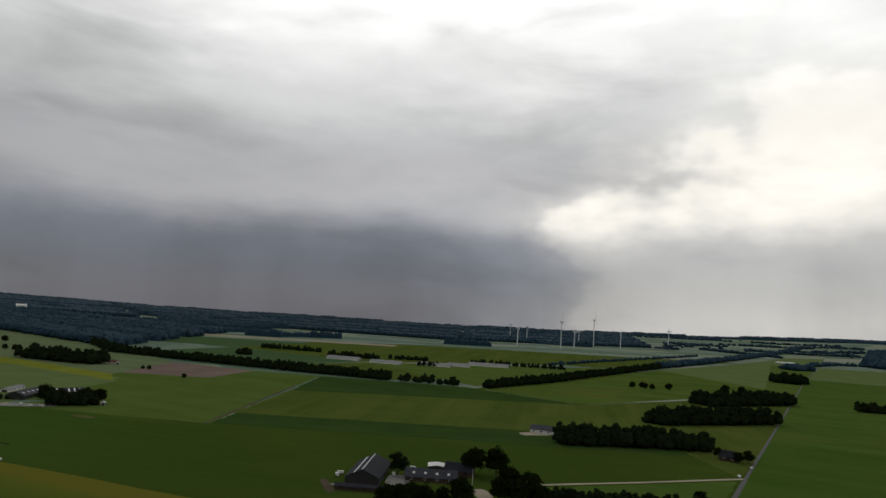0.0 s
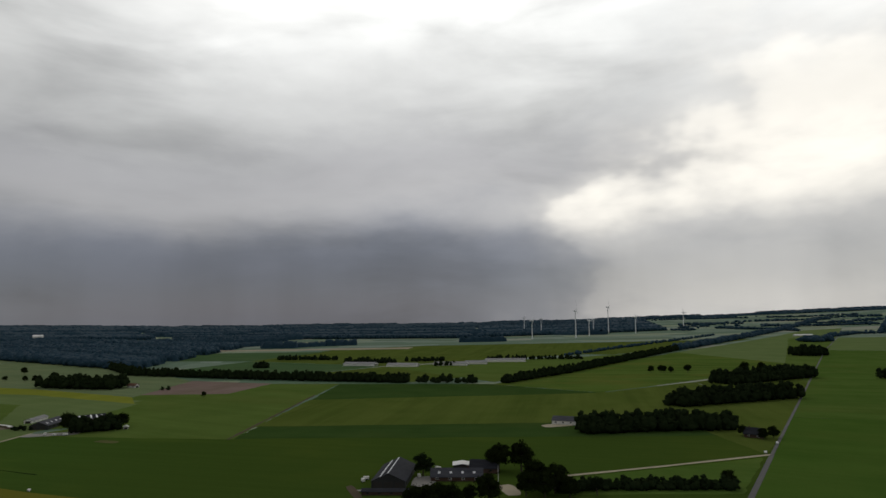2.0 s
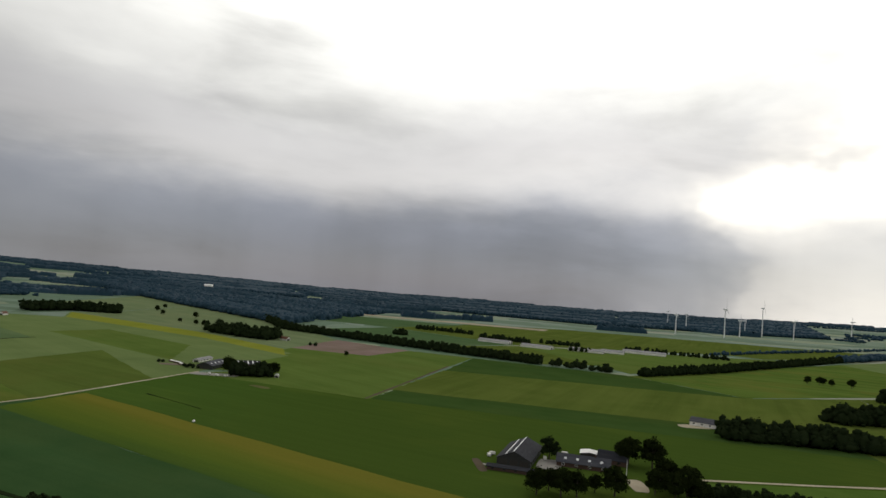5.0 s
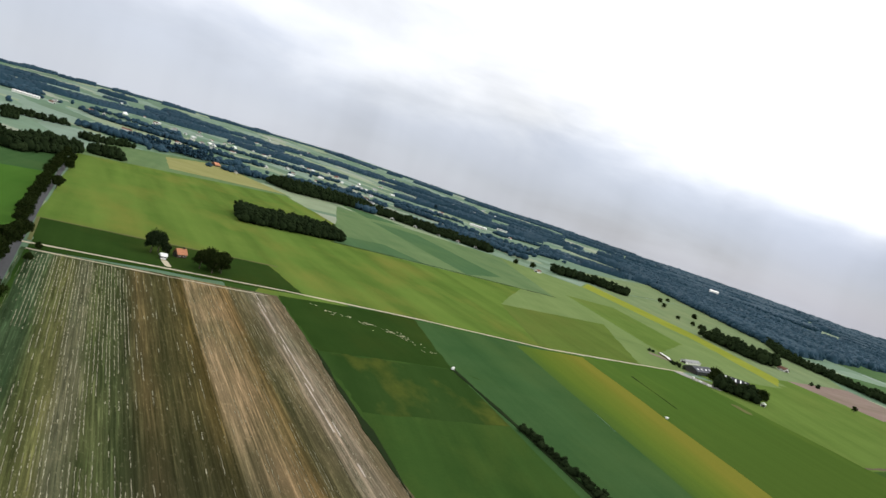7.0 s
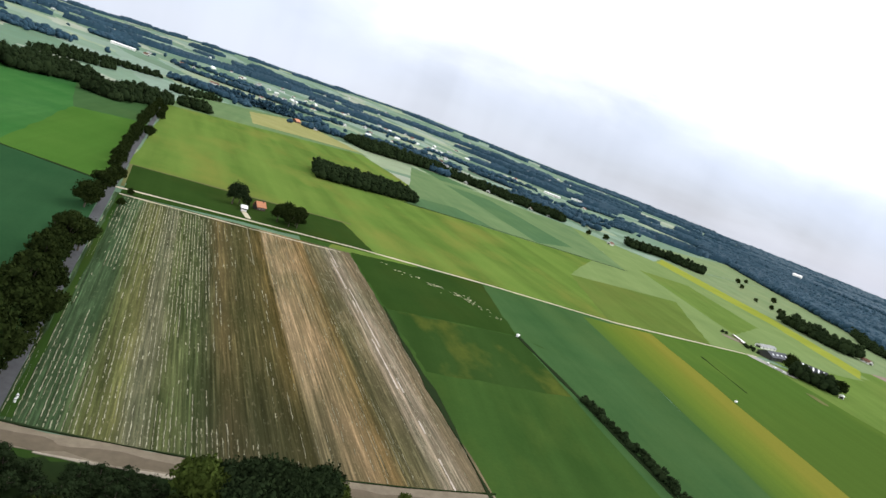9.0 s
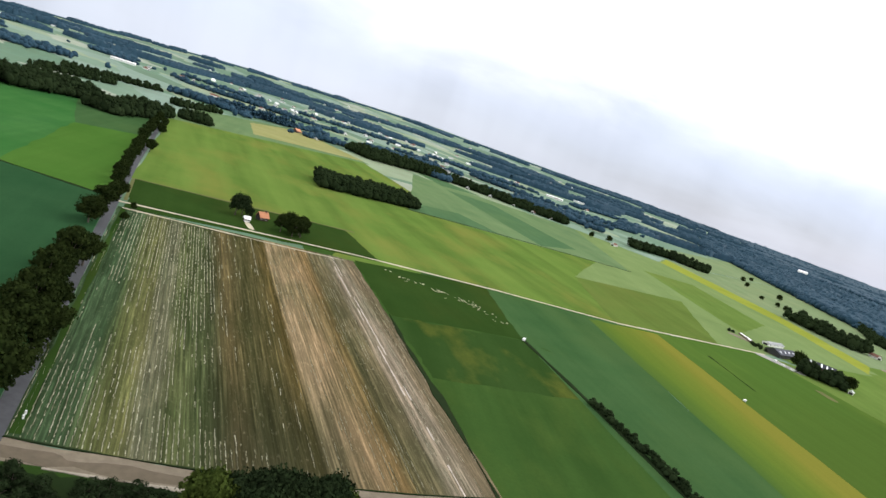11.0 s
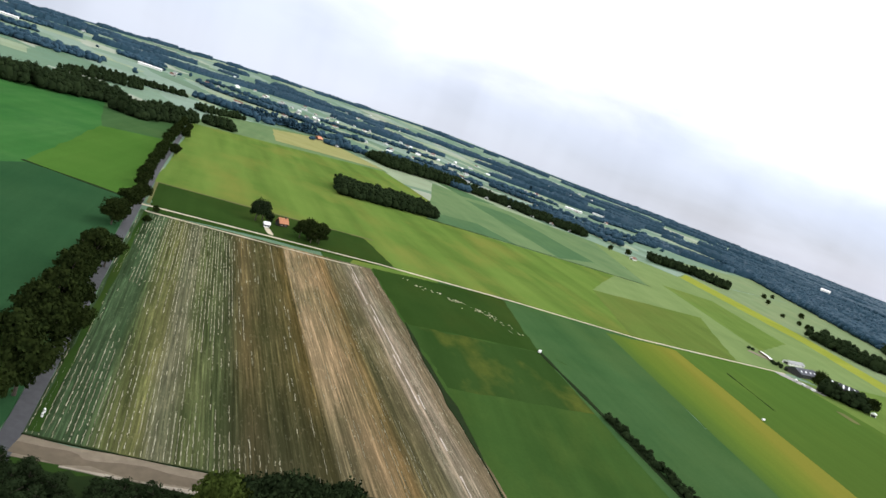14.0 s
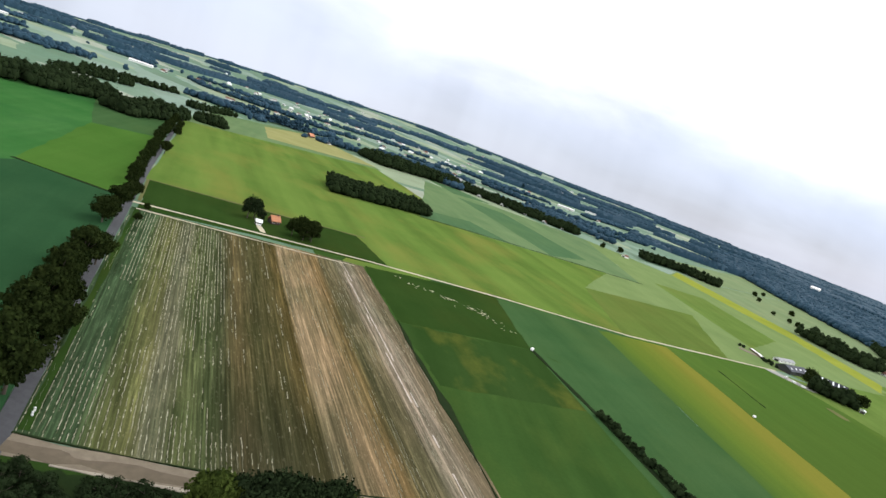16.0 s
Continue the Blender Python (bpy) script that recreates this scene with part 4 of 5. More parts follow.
def filled(c0, c1, c2, c3, space):
    c = [np.array(k, float) for k in (c0, c1, c2, c3)]
    nu = max(1, int(max(np.linalg.norm(c[1] - c[0]), np.linalg.norm(c[2] - c[3])) / space))
    nw = max(1, int(max(np.linalg.norm(c[3] - c[0]), np.linalg.norm(c[2] - c[1])) / space))
    out = []
    for i in range(nu):
        for j in range(nw):
            u, w = (i + rng.uniform(0.1, 0.9)) / nu, (j + rng.uniform(0.1, 0.9)) / nw
            out.append(c[0] * (1 - u) * (1 - w) + c[1] * u * (1 - w) + c[2] * u * w + c[3] * (1 - u) * w)
    return out


WOOD = "dense dark green wood between the fields"
STRIP = "strip of dark trees among meadows"
ROW = "long dark green row of trees between fields"
grove("tree_row", along([(-640, 1244), (-526, 1082), (-295, 984), (-67, 906)], 16, 5.6), 13, "leaf2", ROW)
grove("tree_row", along([(-54, 903), (32, 884)], 8, 5.6), 12, "leaf2", ROW)
grove("tree_row", along([(62, 878), (169, 1022), (509, 1563)], 12, 5.6), 13, "leaf2", ROW)
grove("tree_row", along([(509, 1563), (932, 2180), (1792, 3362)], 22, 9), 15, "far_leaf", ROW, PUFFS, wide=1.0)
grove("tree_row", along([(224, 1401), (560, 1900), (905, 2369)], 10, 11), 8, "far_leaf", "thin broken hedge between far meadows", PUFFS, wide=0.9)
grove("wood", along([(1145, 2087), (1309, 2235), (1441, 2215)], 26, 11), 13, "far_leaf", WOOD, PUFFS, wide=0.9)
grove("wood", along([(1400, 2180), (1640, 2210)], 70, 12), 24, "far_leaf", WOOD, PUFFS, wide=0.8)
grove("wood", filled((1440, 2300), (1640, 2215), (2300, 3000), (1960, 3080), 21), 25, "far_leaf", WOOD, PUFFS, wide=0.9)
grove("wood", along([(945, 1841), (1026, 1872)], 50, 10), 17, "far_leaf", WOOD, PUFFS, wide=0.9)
grove("wood", along([(536, 872), (612, 866)], 13, 6), 13, "leaf2", "clump of dark trees standing in a field")
grove("wood", filled((-644, 219), (-668, 346), (-722, 347), (-715, 234), 5.6), 15, "leaf2", WOOD, vary=0.2)
grove("wood", along([(-768, -200), (-805, -82), (-890, 0)], 58, 6.8), 18, "leaf2", WOOD)
grove("wood", along([(-785, 16), (-845, 52), (-928, 86)], 38, 7.5), 17, "leaf2", WOOD)
grove("wood", along([(-950, 112), (-958, 158)], 24, 6), 15, "leaf2", WOOD)
for q in ([(-1085, -70), (-1175, 40)], [(-1235, -40), (-1330, 120)], [(-1120, 120), (-1235, 205)]):
    grove("wood", along(q, 26, 8.5), 12, "leaf2", STRIP)
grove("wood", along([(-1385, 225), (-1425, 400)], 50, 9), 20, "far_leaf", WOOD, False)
grove("wood", along([(-1235, 470), (-1275, 670)], 90, 9), 22, "leaf2", WOOD)
grove("tree_row", along([(-1270, 672), (-1018, 850)], 34, 8), 19, "leaf2", "row of dark trees with pale sheds below")
grove("wood", along([(-950, 960), (-940, 1060), (-850, 1075)], 30, 8), 18, "leaf2", WOOD)
grove("wood", along([(-312, 542), (-297, 548), (-279, 562)], 15, 5.0), 13, "leaf2", "dense dark trees sheltering a farmyard")
grove("wood", along([(-560, 915), (-500, 890), (-440, 880)], 30, 7.5), 18, "leaf2", WOOD)
grove("wood", along([(-375, 850), (-358, 858)], 10, 7), 8, "leaf2", "clump of dark bushes")
grove("wood", along([(-360, 1200), (-330, 1195)], 24, 8), 13, "leaf2", WOOD)
grove("tree_row", along([(-376, 1410), (-240, 1382)], 14, 8), 11, "leaf2", ROW)
grove("tree_row", along([(-215, 1300), (-110, 1268)], 16, 8), 12, "leaf2", ROW)
grove("tree_row", along([(-100, 1310), (-20, 1315)], 14, 8), 11, "leaf2", ROW)
grove("tree_row", along([(60, 1330), (250, 1310)], 12, 8), 10, "leaf2", ROW)
grove("tree_row", along([(-40, 1190), (0, 1200)], 12, 8), 9, "leaf2", ROW)
grove("wood", along([(90, 514), (150, 522), (210, 524)], 20, 6), 15, "leaf2", WOOD)
grove("wood", along([(205, 650), (347, 706)], 24, 6.5), 16, "leaf2", WOOD)
grove("wood", along([(325, 835), (470, 915)], 32, 7), 17, "leaf2", WOOD)
grove("wood", along([(668, 1345), (702, 1300)], 50, 8.5), 20, "leaf2", WOOD)
grove("hedge", along([(-200, 214), (-165, 209), (-132, 203), (-95, 197)], 2.6, 2.0), 4.0, "leaf2", "untrimmed dark row of bushes along a ditch", category="hedge", wide=0.9)
grove("hedge", along([(50, 346), (72, 353), (141, 350)], 7, 3.4), 6.5, "leaf2", "dark hedge beside a paddock", category="hedge", wide=0.9)


def canopy(c0, c1, c2, c3, h, step, rough=0.35):
    """A closed canopy over a four-cornered wood: uneven tree tops, steep ragged sides down to the land."""
    c = [np.array(k, float) for k in (c0, c1, c2, c3)]
    n = max(3, int(np.linalg.norm(c[1] - c[0]) / step)) + 1
    m = max(3, int(np.linalg.norm(c[3] - c[0]) / step)) + 1
    u, w = np.meshgrid(np.linspace(0, 1, n + 1), np.linspace(0, 1, m + 1), indexing="ij")
    p = (c[0] * ((1 - u) * (1 - w))[..., None] + c[1] * (u * (1 - w))[..., None] + c[2] * (u * w)[..., None] + c[3] * ((1 - u) * w)[..., None])
    p = p + rng.uniform(-0.42, 0.42, p.shape) * step
    rim = np.zeros(u.shape, bool)
    rim[0], rim[-1], rim[:, 0], rim[:, -1] = True, True, True, True
    tall = np.where(rim, -0.3, h * rng.uniform(0.9 - rough, 0.9 + rough, u.shape))
    # the outermost tops lean out over the rim
    p[1, 1:-1] += (p[0, 1:-1] - p[1, 1:-1]) * 0.55
    p[-2, 1:-1] += (p[-1, 1:-1] - p[-2, 1:-1]) * 0.55
    p[1:-1, 1] += (p[1:-1, 0] - p[1:-1, 1]) * 0.55
    p[1:-1, -2] += (p[1:-1, -1] - p[1:-1, -2]) * 0.55
    x, y = p[..., 0].ravel(), p[..., 1].ravel()
    v = np.stack([x, y, land(x, y) + tall.ravel()], -1)
    idx = np.arange(v.shape[0]).reshape(n + 1, m + 1)
    a, b, d, e = idx[:-1, :-1].ravel(), idx[1:, :-1].ravel(), idx[1:, 1:].ravel(), idx[:-1, 1:].ravel()
    return v, np.concatenate([np.stack([a, b, d], -1), np.stack([a, d, e], -1)])


def joined(name, pieces, mat, label, category="wood"):
    vs, fs, n = [], [], 0
    for v, f in pieces:
        vs.append(v)
        fs.append(f + n)
        n += len(v)
    ob = new(name, mesh_np(name, np.concatenate(vs), np.concatenate(fs), M[mat]))
    return tagged(ob, label, category, kind="stuff")


def belt(a, b, width, h, step):
    """A belt of wood, bent a little on the way."""
    a, b = np.array(a, float), np.array(b, float)
    l = np.linalg.norm(b - a)
    d = (b - a) / l
    n = np.array([-d[1], d[0]])
    parts = max(1, int(l / 90))
    cuts = [a + d * l * k / parts + n * rng.normal(0, 14) * (0 < k < parts) for k in range(parts + 1)]
    w = [width * rng.uniform(0.4, 1.5) / 2 for _ in cuts]
    w[0], w[-1] = w[0] * 0.35, w[-1] * 0.35
    out = []
    for k in range(parts):
        if parts > 2 and rng.random() < 0.16:
            continue
        e = d * step * 0.4
        out.append(canopy(cuts[k] - n * w[k] - e, cuts[k + 1] - n * w[k + 1] + e, cuts[k + 1] + n * w[k + 1] + e, cuts[k] + n * w[k] - e, h * rng.uniform(0.7, 1.25), step, 0.42))
    return out


def forest(corners, h, step, cuts, space=17.0):
    """A wide wood cut by narrow clearings across its depth."""
    c = [np.array(k, float) for k in corners]
    out = []
    for lo, hi in cuts:
        out.append(canopy(c[0] + (c[3] - c[0]) * lo, c[1] + (c[2] - c[1]) * lo, c[1] + (c[2] - c[1]) * hi, c[0] + (c[3] - c[0]) * hi, h, step, 0.16))
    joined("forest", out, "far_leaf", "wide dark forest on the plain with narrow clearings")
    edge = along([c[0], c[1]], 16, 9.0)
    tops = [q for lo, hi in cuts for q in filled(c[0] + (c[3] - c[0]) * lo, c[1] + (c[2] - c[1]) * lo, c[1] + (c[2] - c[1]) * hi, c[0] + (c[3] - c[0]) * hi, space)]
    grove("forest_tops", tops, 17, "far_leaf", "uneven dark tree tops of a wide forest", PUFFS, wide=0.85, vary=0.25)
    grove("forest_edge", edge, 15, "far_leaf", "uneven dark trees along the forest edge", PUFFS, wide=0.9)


def clumps(a, b, width, space):
    """Points of a wandering belt of trees that swells and thins out on its way."""
    l = np.linalg.norm(b - a)
    d = (b - a) / l
    n = np.array([-d[1], d[0]])
    p1, p2, p3 = rng.uniform(0, 6.3, 3)
    out, t = [], 0.0
    while t < l:
        s = t / l
        off = 0.05 * l * math.sin(5 * s + p1) + 0.6 * width * math.sin(t / 45 + p2)
        wd = width * max(0.12, 0.55 + 0.5 * math.sin(t / 60 + p3) + rng.normal(0, 0.2)) * min(1.0, 6 * s + 0.2, 6 * (1 - s) + 0.2)
        if math.sin(t / 95 + p1 + p3) > -0.86:
            k = max(1, int(round(wd / space)))
            for i in range(k):
                out.append(a + d * (t + rng.uniform(-0.45, 0.45) * space) + n * (off + (i - (k - 1) / 2 + rng.uniform(-0.35, 0.35)) * space))
        t += space * rng.uniform(0.75, 1.05)
    return out


forest([(-1700, 2050), (-983, 1495), (-1250, 2450), (-1900, 2700)], 15, 9.0, ((0, 0.3), (0.36, 0.62), (0.7, 1.0)))
forest([(-983, 1495), (-575, 1190), (-640, 2000), (-1250, 2450)], 15, 8.0, ((0, 0.2), (0.27, 0.45), (0.54, 0.70), (0.82, 1.0)))

forest([(-1150, 2750), (60, 2500), (150, 4700), (-2100, 4250)], 14, 15.0, ((0, 0.09), (0.17, 0.28), (0.38, 0.56), (0.66, 1.0)), 42.0)
forest([(-1900, 2720), (-1230, 2730), (-2120, 4230), (-2900, 3800)], 14, 15.0, ((0, 0.2), (0.28, 0.46), (0.56, 1.0)), 45.0)
forest([(80, 2560), (900, 2900), (1250, 4520), (160, 4700)], 13, 15.0, ((0, 0.09), (0.18, 0.30), (0.39, 0.62), (0.70, 1.0)), 42.0)


def far_woods():
    """Belts and blocks of wood all over the far plain, thicker beyond the rain and towards the rim."""
    thick_belts, thin_belts, singles = [], [], []

    def put(az, r, length, width, h, store):
        a = radians(az)
        c = np.array([-math.sin(a) * r, math.cos(a) * r])
        t = radians(az + rng.normal(0, 16))
        d = np.array([math.cos(t), math.sin(t)])
        p, q = c - d * length / 2, c + d * length / 2
        if max(np.hypot(*p), np.hypot(*q)) >= 4840:
            return
        if store is thick_belts:
            store.extend(belt(p, q, width, h, 5.5 + 4 * (r - 1400) / 3400))
            return
        store.extend(clumps(p, q, width, 8.5 + 10 * (r - 1400) / 3400))
        if r < 3400:
            singles.extend(along([c - d * length * 0.7, c + d * length * 0.7], 120, 90 + r / 30, 0.5))

    r = 1440.0
    while r < 4750:
        far = r > 2350
        store = thick_belts if far else []
        az = 43.0 + rng.uniform(0, 4)
        while az < 122:
            length = rng.uniform(260, 900) * (0.6 + r / 3400) if far else rng.uniform(150, 640) * (0.6 + r / 3000)
            arc = math.degrees(length / r)
            put(az + arc / 2, r * rng.uniform(0.95, 1.06), length, rng.uniform(50, 170) if far else rng.uniform(22, 66) * (0.5 + r / 3000), 15, store)
            az += arc * (rng.uniform(0.9, 1.3) if far else rng.uniform(0.95, 1.5))
        if not far:
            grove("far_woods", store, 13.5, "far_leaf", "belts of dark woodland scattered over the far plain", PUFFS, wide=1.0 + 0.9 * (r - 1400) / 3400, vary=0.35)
        r *= 1.13 if far else 1.17
    for k in range(190):
        az = rng.uniform(-48, 45) if k < 150 else rng.uniform(122, 312)
        r = 1950 + 2830 * rng.random() ** 0.7
        if -48 < az < -9:
            if r < 3000 or k % 2:
                continue
            put(az, r, rng.uniform(110, 560) * (0.7 + r / 4500), rng.uniform(16, 44), 12, thin_belts)
        else:
            put(az, r, rng.uniform(110, 560) * (0.7 + r / 4500), rng.uniform(50, 150), 14, thick_belts)
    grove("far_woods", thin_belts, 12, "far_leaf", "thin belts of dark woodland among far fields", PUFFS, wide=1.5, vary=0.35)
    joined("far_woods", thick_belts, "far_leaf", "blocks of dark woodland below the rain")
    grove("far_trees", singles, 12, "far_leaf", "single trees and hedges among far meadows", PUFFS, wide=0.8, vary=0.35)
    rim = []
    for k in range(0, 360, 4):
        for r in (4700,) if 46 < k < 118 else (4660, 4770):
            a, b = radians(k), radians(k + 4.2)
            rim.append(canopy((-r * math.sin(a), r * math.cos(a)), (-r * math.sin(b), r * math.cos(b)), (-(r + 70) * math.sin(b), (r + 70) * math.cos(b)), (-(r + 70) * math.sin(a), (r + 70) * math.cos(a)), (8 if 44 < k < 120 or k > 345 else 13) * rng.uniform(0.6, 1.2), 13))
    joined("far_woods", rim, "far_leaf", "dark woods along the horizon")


far_woods()

# ---- single trees ----


def road_y(x):
    return np.interp(-x, [150, 395, 530, 1135], [-2, 26, 42, 122])


for x, y, s in ((-152, -13, 1.0), (-166, -6.5, 1.12), (-178, -10.5, 1.15), (-190, -4.5, 1.05), (-197, 0.5, 1.0), (-206, -7.5, 1.0), (-216, -3.0, 1.15), (-222, 1.5, 0.9),
                (-243, -0.5, 1.0), (-252, 1.5, 0.95), (-267, 4.5, 1.1), (-272, 9.5, 0.95), (-296, 5.5, 0.62), (-336, 10.5, 0.9), (-344, 13, 0.85), (-352, 26, 0.34), (-371, 17, 0.85),
                (-380, 31.5, 0.3), (-392, 21.5, 0.75), (-404, 25, 0.7)):
    OAK.put(x, y + 2.8, s * 1.06, "oaks along the road", rng.uniform(0.98, 1.1))
x = -436.0
while x > -905:
    OAK.put(x, road_y(x) - 4.4 + rng.uniform(-1.4, 0.8), rng.uniform(0.65, 0.95), "oaks along the road", rng.uniform(0.9, 1.1))
    if x < -560 and rng.random() < 0.5:
        OAK.put(x - 4, road_y(x) + 4.6 + rng.uniform(-0.8, 0.8), rng.uniform(0.55, 0.85), "oaks along the road")
    x -= rng.uniform(13, 23)

for x, y, s in ((-424, 96, 1.2), (-428, 101, 1.1), (-421, 104, 0.7)):
    TALL.put(x, y, s, "trees round the small house", 0.95)
for x, y, s in ((-404, 121, 0.82), (-400, 133, 0.85), (-408, 128, 0.9), (-411, 136, 0.8), (-398, 127, 0.7), (-404, 133, 0.75)):
    OAK.put(x, y, s * 1.12, "trees round the small house", 0.95)
for x, y, s in ((23, 394, 1.15), (36, 393, 1.25), (39, 352, 1.15), (48, 344, 1.1), (42, 338, 0.95), (14, 328, 1.05), (-10, 315, 1.0), (-21, 313, 0.95), (-3, 318, 0.9), (-16, 322, 0.8), (33, 340, 0.9), (5, 330, 0.65), (54, 336, 0.8)):
    OAK.put(x, y, s, "trees round the farmstead")
TALL.put(-20, 384, 1.0, "trees round the farmstead", 1.35)
TALL.put(68, 340, 0.75, "trees round the farmstead")
OAK.put(-313, 542, 1.2, "trees round the far farm")
OAK.put(-279, 560, 0.95, "trees round the far farm")
for x, y, s in ((285, 999, 0.8), (299, 997, 0.85), (304, 999, 0.75), (313, 995, 0.7), (336, 991, 0.9), (411, 975, 1.2), (440, 985, 1.1), (212, 478, 0.6), (221, 482, 0.65), (204, 492, 0.6), (139, 356, 0.6)):
    OAK.put(x, y, s, "single trees in the fields")
for x, y, s in ((-915, 823, 0.85), (-912, 864, 1.0), (-930, 880, 0.6), (-883, 1223, 0.9), (-935, 1321, 0.8), (-804, 1131, 0.8), (-682, 1007, 0.6), (-735, 1134, 0.9), (-618, 979, 0.8), (-640, 990, 0.7), (-290, 770, 0.5), (-600, 960, 0.6)):
    OAK.put(x, y, s, "single trees in the fields")
# the wood's edge right below the aircraft
for x, y, s in ((-118, 37.5, 1.32), (-116, 41, 1.12), (-117, 65, 1.08), (-114, 68, 0.8), (-116, 84, 0.76)):
    FRESH.put(x, y, s, "trees at the wood's edge", 1.05)
for k in range(17):
    y = 43 + k * 1.2
    TALL.put(-119 + 0.1 * (y - 42) + rng.uniform(0, 7) * (1 if k % 2 else 0.2), y + rng.uniform(-1.5, 1.5), rng.uniform(1.02, 1.2), "trees at the wood's edge", 1.2)
for k in range(9):
    y = 88 + k * 3.6
    TALL.put(-111 + 0.08 * (y - 80) + rng.uniform(-1.5, 2.5), y, rng.uniform(0.42, 0.58), "trees at the wood's edge", 1.2)
for k in range(40):
    y = -10 + k * 1.1
    SHRUB.put(-135 + 0.28 * y + 16 * rng.random(), y + rng.uniform(-1, 1), rng.uniform(0.3, 0.6), "shrubs at the wood's edge", 1.3)
for k in range(54):
    y = -10 + k * 0.78
    SHRUB.put(-136.5 + 0.30 * y + 13 * rng.random() ** 0.8, y + rng.uniform(-1, 1), rng.uniform(0.6, 1.25), "shrubs at the wood's edge")
for k in range(30):
    y = -24 + k * 4.6
    OAK.put(-108 + rng.uniform(-3, 3) - (6 if y < 32 else 0), y + rng.uniform(-2, 2), rng.uniform(0.36, 0.5) if y < 30 else rng.uniform(0.55, 0.7), "trees at the wood's edge")
for kind in (OAK, TALL, FRESH, SHRUB):
    kind.close()


# ---- buildings ----
def gable(x, y, turn, w, l, eave, ridge, wall, roof, label, name="barn", category="barn", lights=0, strips=(), doors=1, chimney=False, over=0.5, windows=True, frames=False, bars=0):
    """A gabled building: l along its ridge, w across. Roof slabs with thickness, doors in the gable, windows along the side."""
    ob = new(name)
    ob.matrix_world = pose(x, y, float(land(x, y)), 0, 0, turn)
    tagged(ob, label, category)
    h = w / 2
    part("wall", prism_bm([(-h, -0.3), (h, -0.3), (h, eave), (0, ridge - 0.15), (-h, eave)], -l / 2, l / 2), M[wall], ob)
    k = (ridge - eave) / h
    for s in (-1, 1):
        sec = [(0, ridge), (s * (h + over), eave - k * over), (s * (h + over), eave - k * over + 0.22), (0, ridge + 0.24)]
        part("roof", prism_bm(sec, -l / 2 - over, l / 2 + over), M[roof], ob)
    for f0, wd in strips:
        x0, x1 = f0 * h - wd / 2, f0 * h + wd / 2
        part("skylight", prism_bm([(x0, ridge - k * abs(x0) + 0.2), (x1, ridge - k * abs(x1) + 0.2), (x1, ridge - k * abs(x1) + 0.34), (x0, ridge - k * abs(x0) + 0.34)], -l / 2 + 0.5, l / 2 - 0.5), M["skylight"], ob, "long white skylight strip")
    for i in range(lights):
        yy = -l / 2 + (i + 0.7) * l / (lights + 0.4)
        part("skylight", prism_bm([(h * 0.45, ridge - k * h * 0.45 + 0.2), (h * 0.68, ridge - k * h * 0.68 + 0.2), (h * 0.68, ridge - k * h * 0.68 + 0.36), (h * 0.45, ridge - k * h * 0.45 + 0.36)], yy - 0.7, yy + 0.7), M["skylight"], ob, "small white roof window")
    for i in range(bars):
        yy = -l / 2 + (i + 0.7) * l / (bars + 0.4)
        for s in (-1, 1):
            x0, x1 = s * h * 0.16, s * h * 0.86
            part("skylight", prism_bm([(x0, ridge - k * abs(x0) + 0.2), (x1, ridge - k * abs(x1) + 0.2), (x1, ridge - k * abs(x1) + 0.36), (x0, ridge - k * abs(x0) + 0.36)], yy - 0.55, yy + 0.55), M["skylight"], ob, "white skylight panel down the slope")
    for i in range(doors):
        c = (i - (doors - 1) / 2) * w / (doors + 0.2)
        dw = min(2.2, w / (doors + 1) * 0.8)
        for s in (-1, 1):
            # solid panel, coloured as the shade inside an open doorway
            part("door", box_bm(c - dw, s * (l / 2) - 0.06, 0, c + dw, s * (l / 2) + 0.06, min(3.4, eave - 0.3), 0.02), M["dark_void"], ob, "dark panel for the shade in an open doorway")
    for s in (-1, 1) if windows else ():
        for i in range(max(2, int(l / 6))):
            yy = -l / 2 + (i + 0.5) * l / max(2, int(l / 6))
            part("window", box_bm(s * h - 0.05, yy - 0.7, eave * 0.42, s * h + 0.05, yy + 0.7, eave * 0.75, 0.02), M["glass"], ob)
            if frames:
                win = ob.children[-1]
                for y0, y1, z0, z1 in ((-0.82, 0.82, -0.12, 0.0), (-0.82, 0.82, eave * 0.33, eave * 0.33 + 0.12), (-0.82, -0.7, 0.0, eave * 0.33), (0.7, 0.82, 0.0, eave * 0.33)):
                    part("window_frame", box_bm(s * h - 0.09, yy + y0, eave * 0.42 + z0, s * h + 0.09, yy + y1, eave * 0.42 + z1), M["render"], win, "white frame")
    if chimney:
        part("chimney", box_bm(-0.4, l * 0.2, ridge - 0.8, 0.4, l * 0.2 + 0.8, ridge + 1.2, 0.05), M["brick"], ob)
    return ob


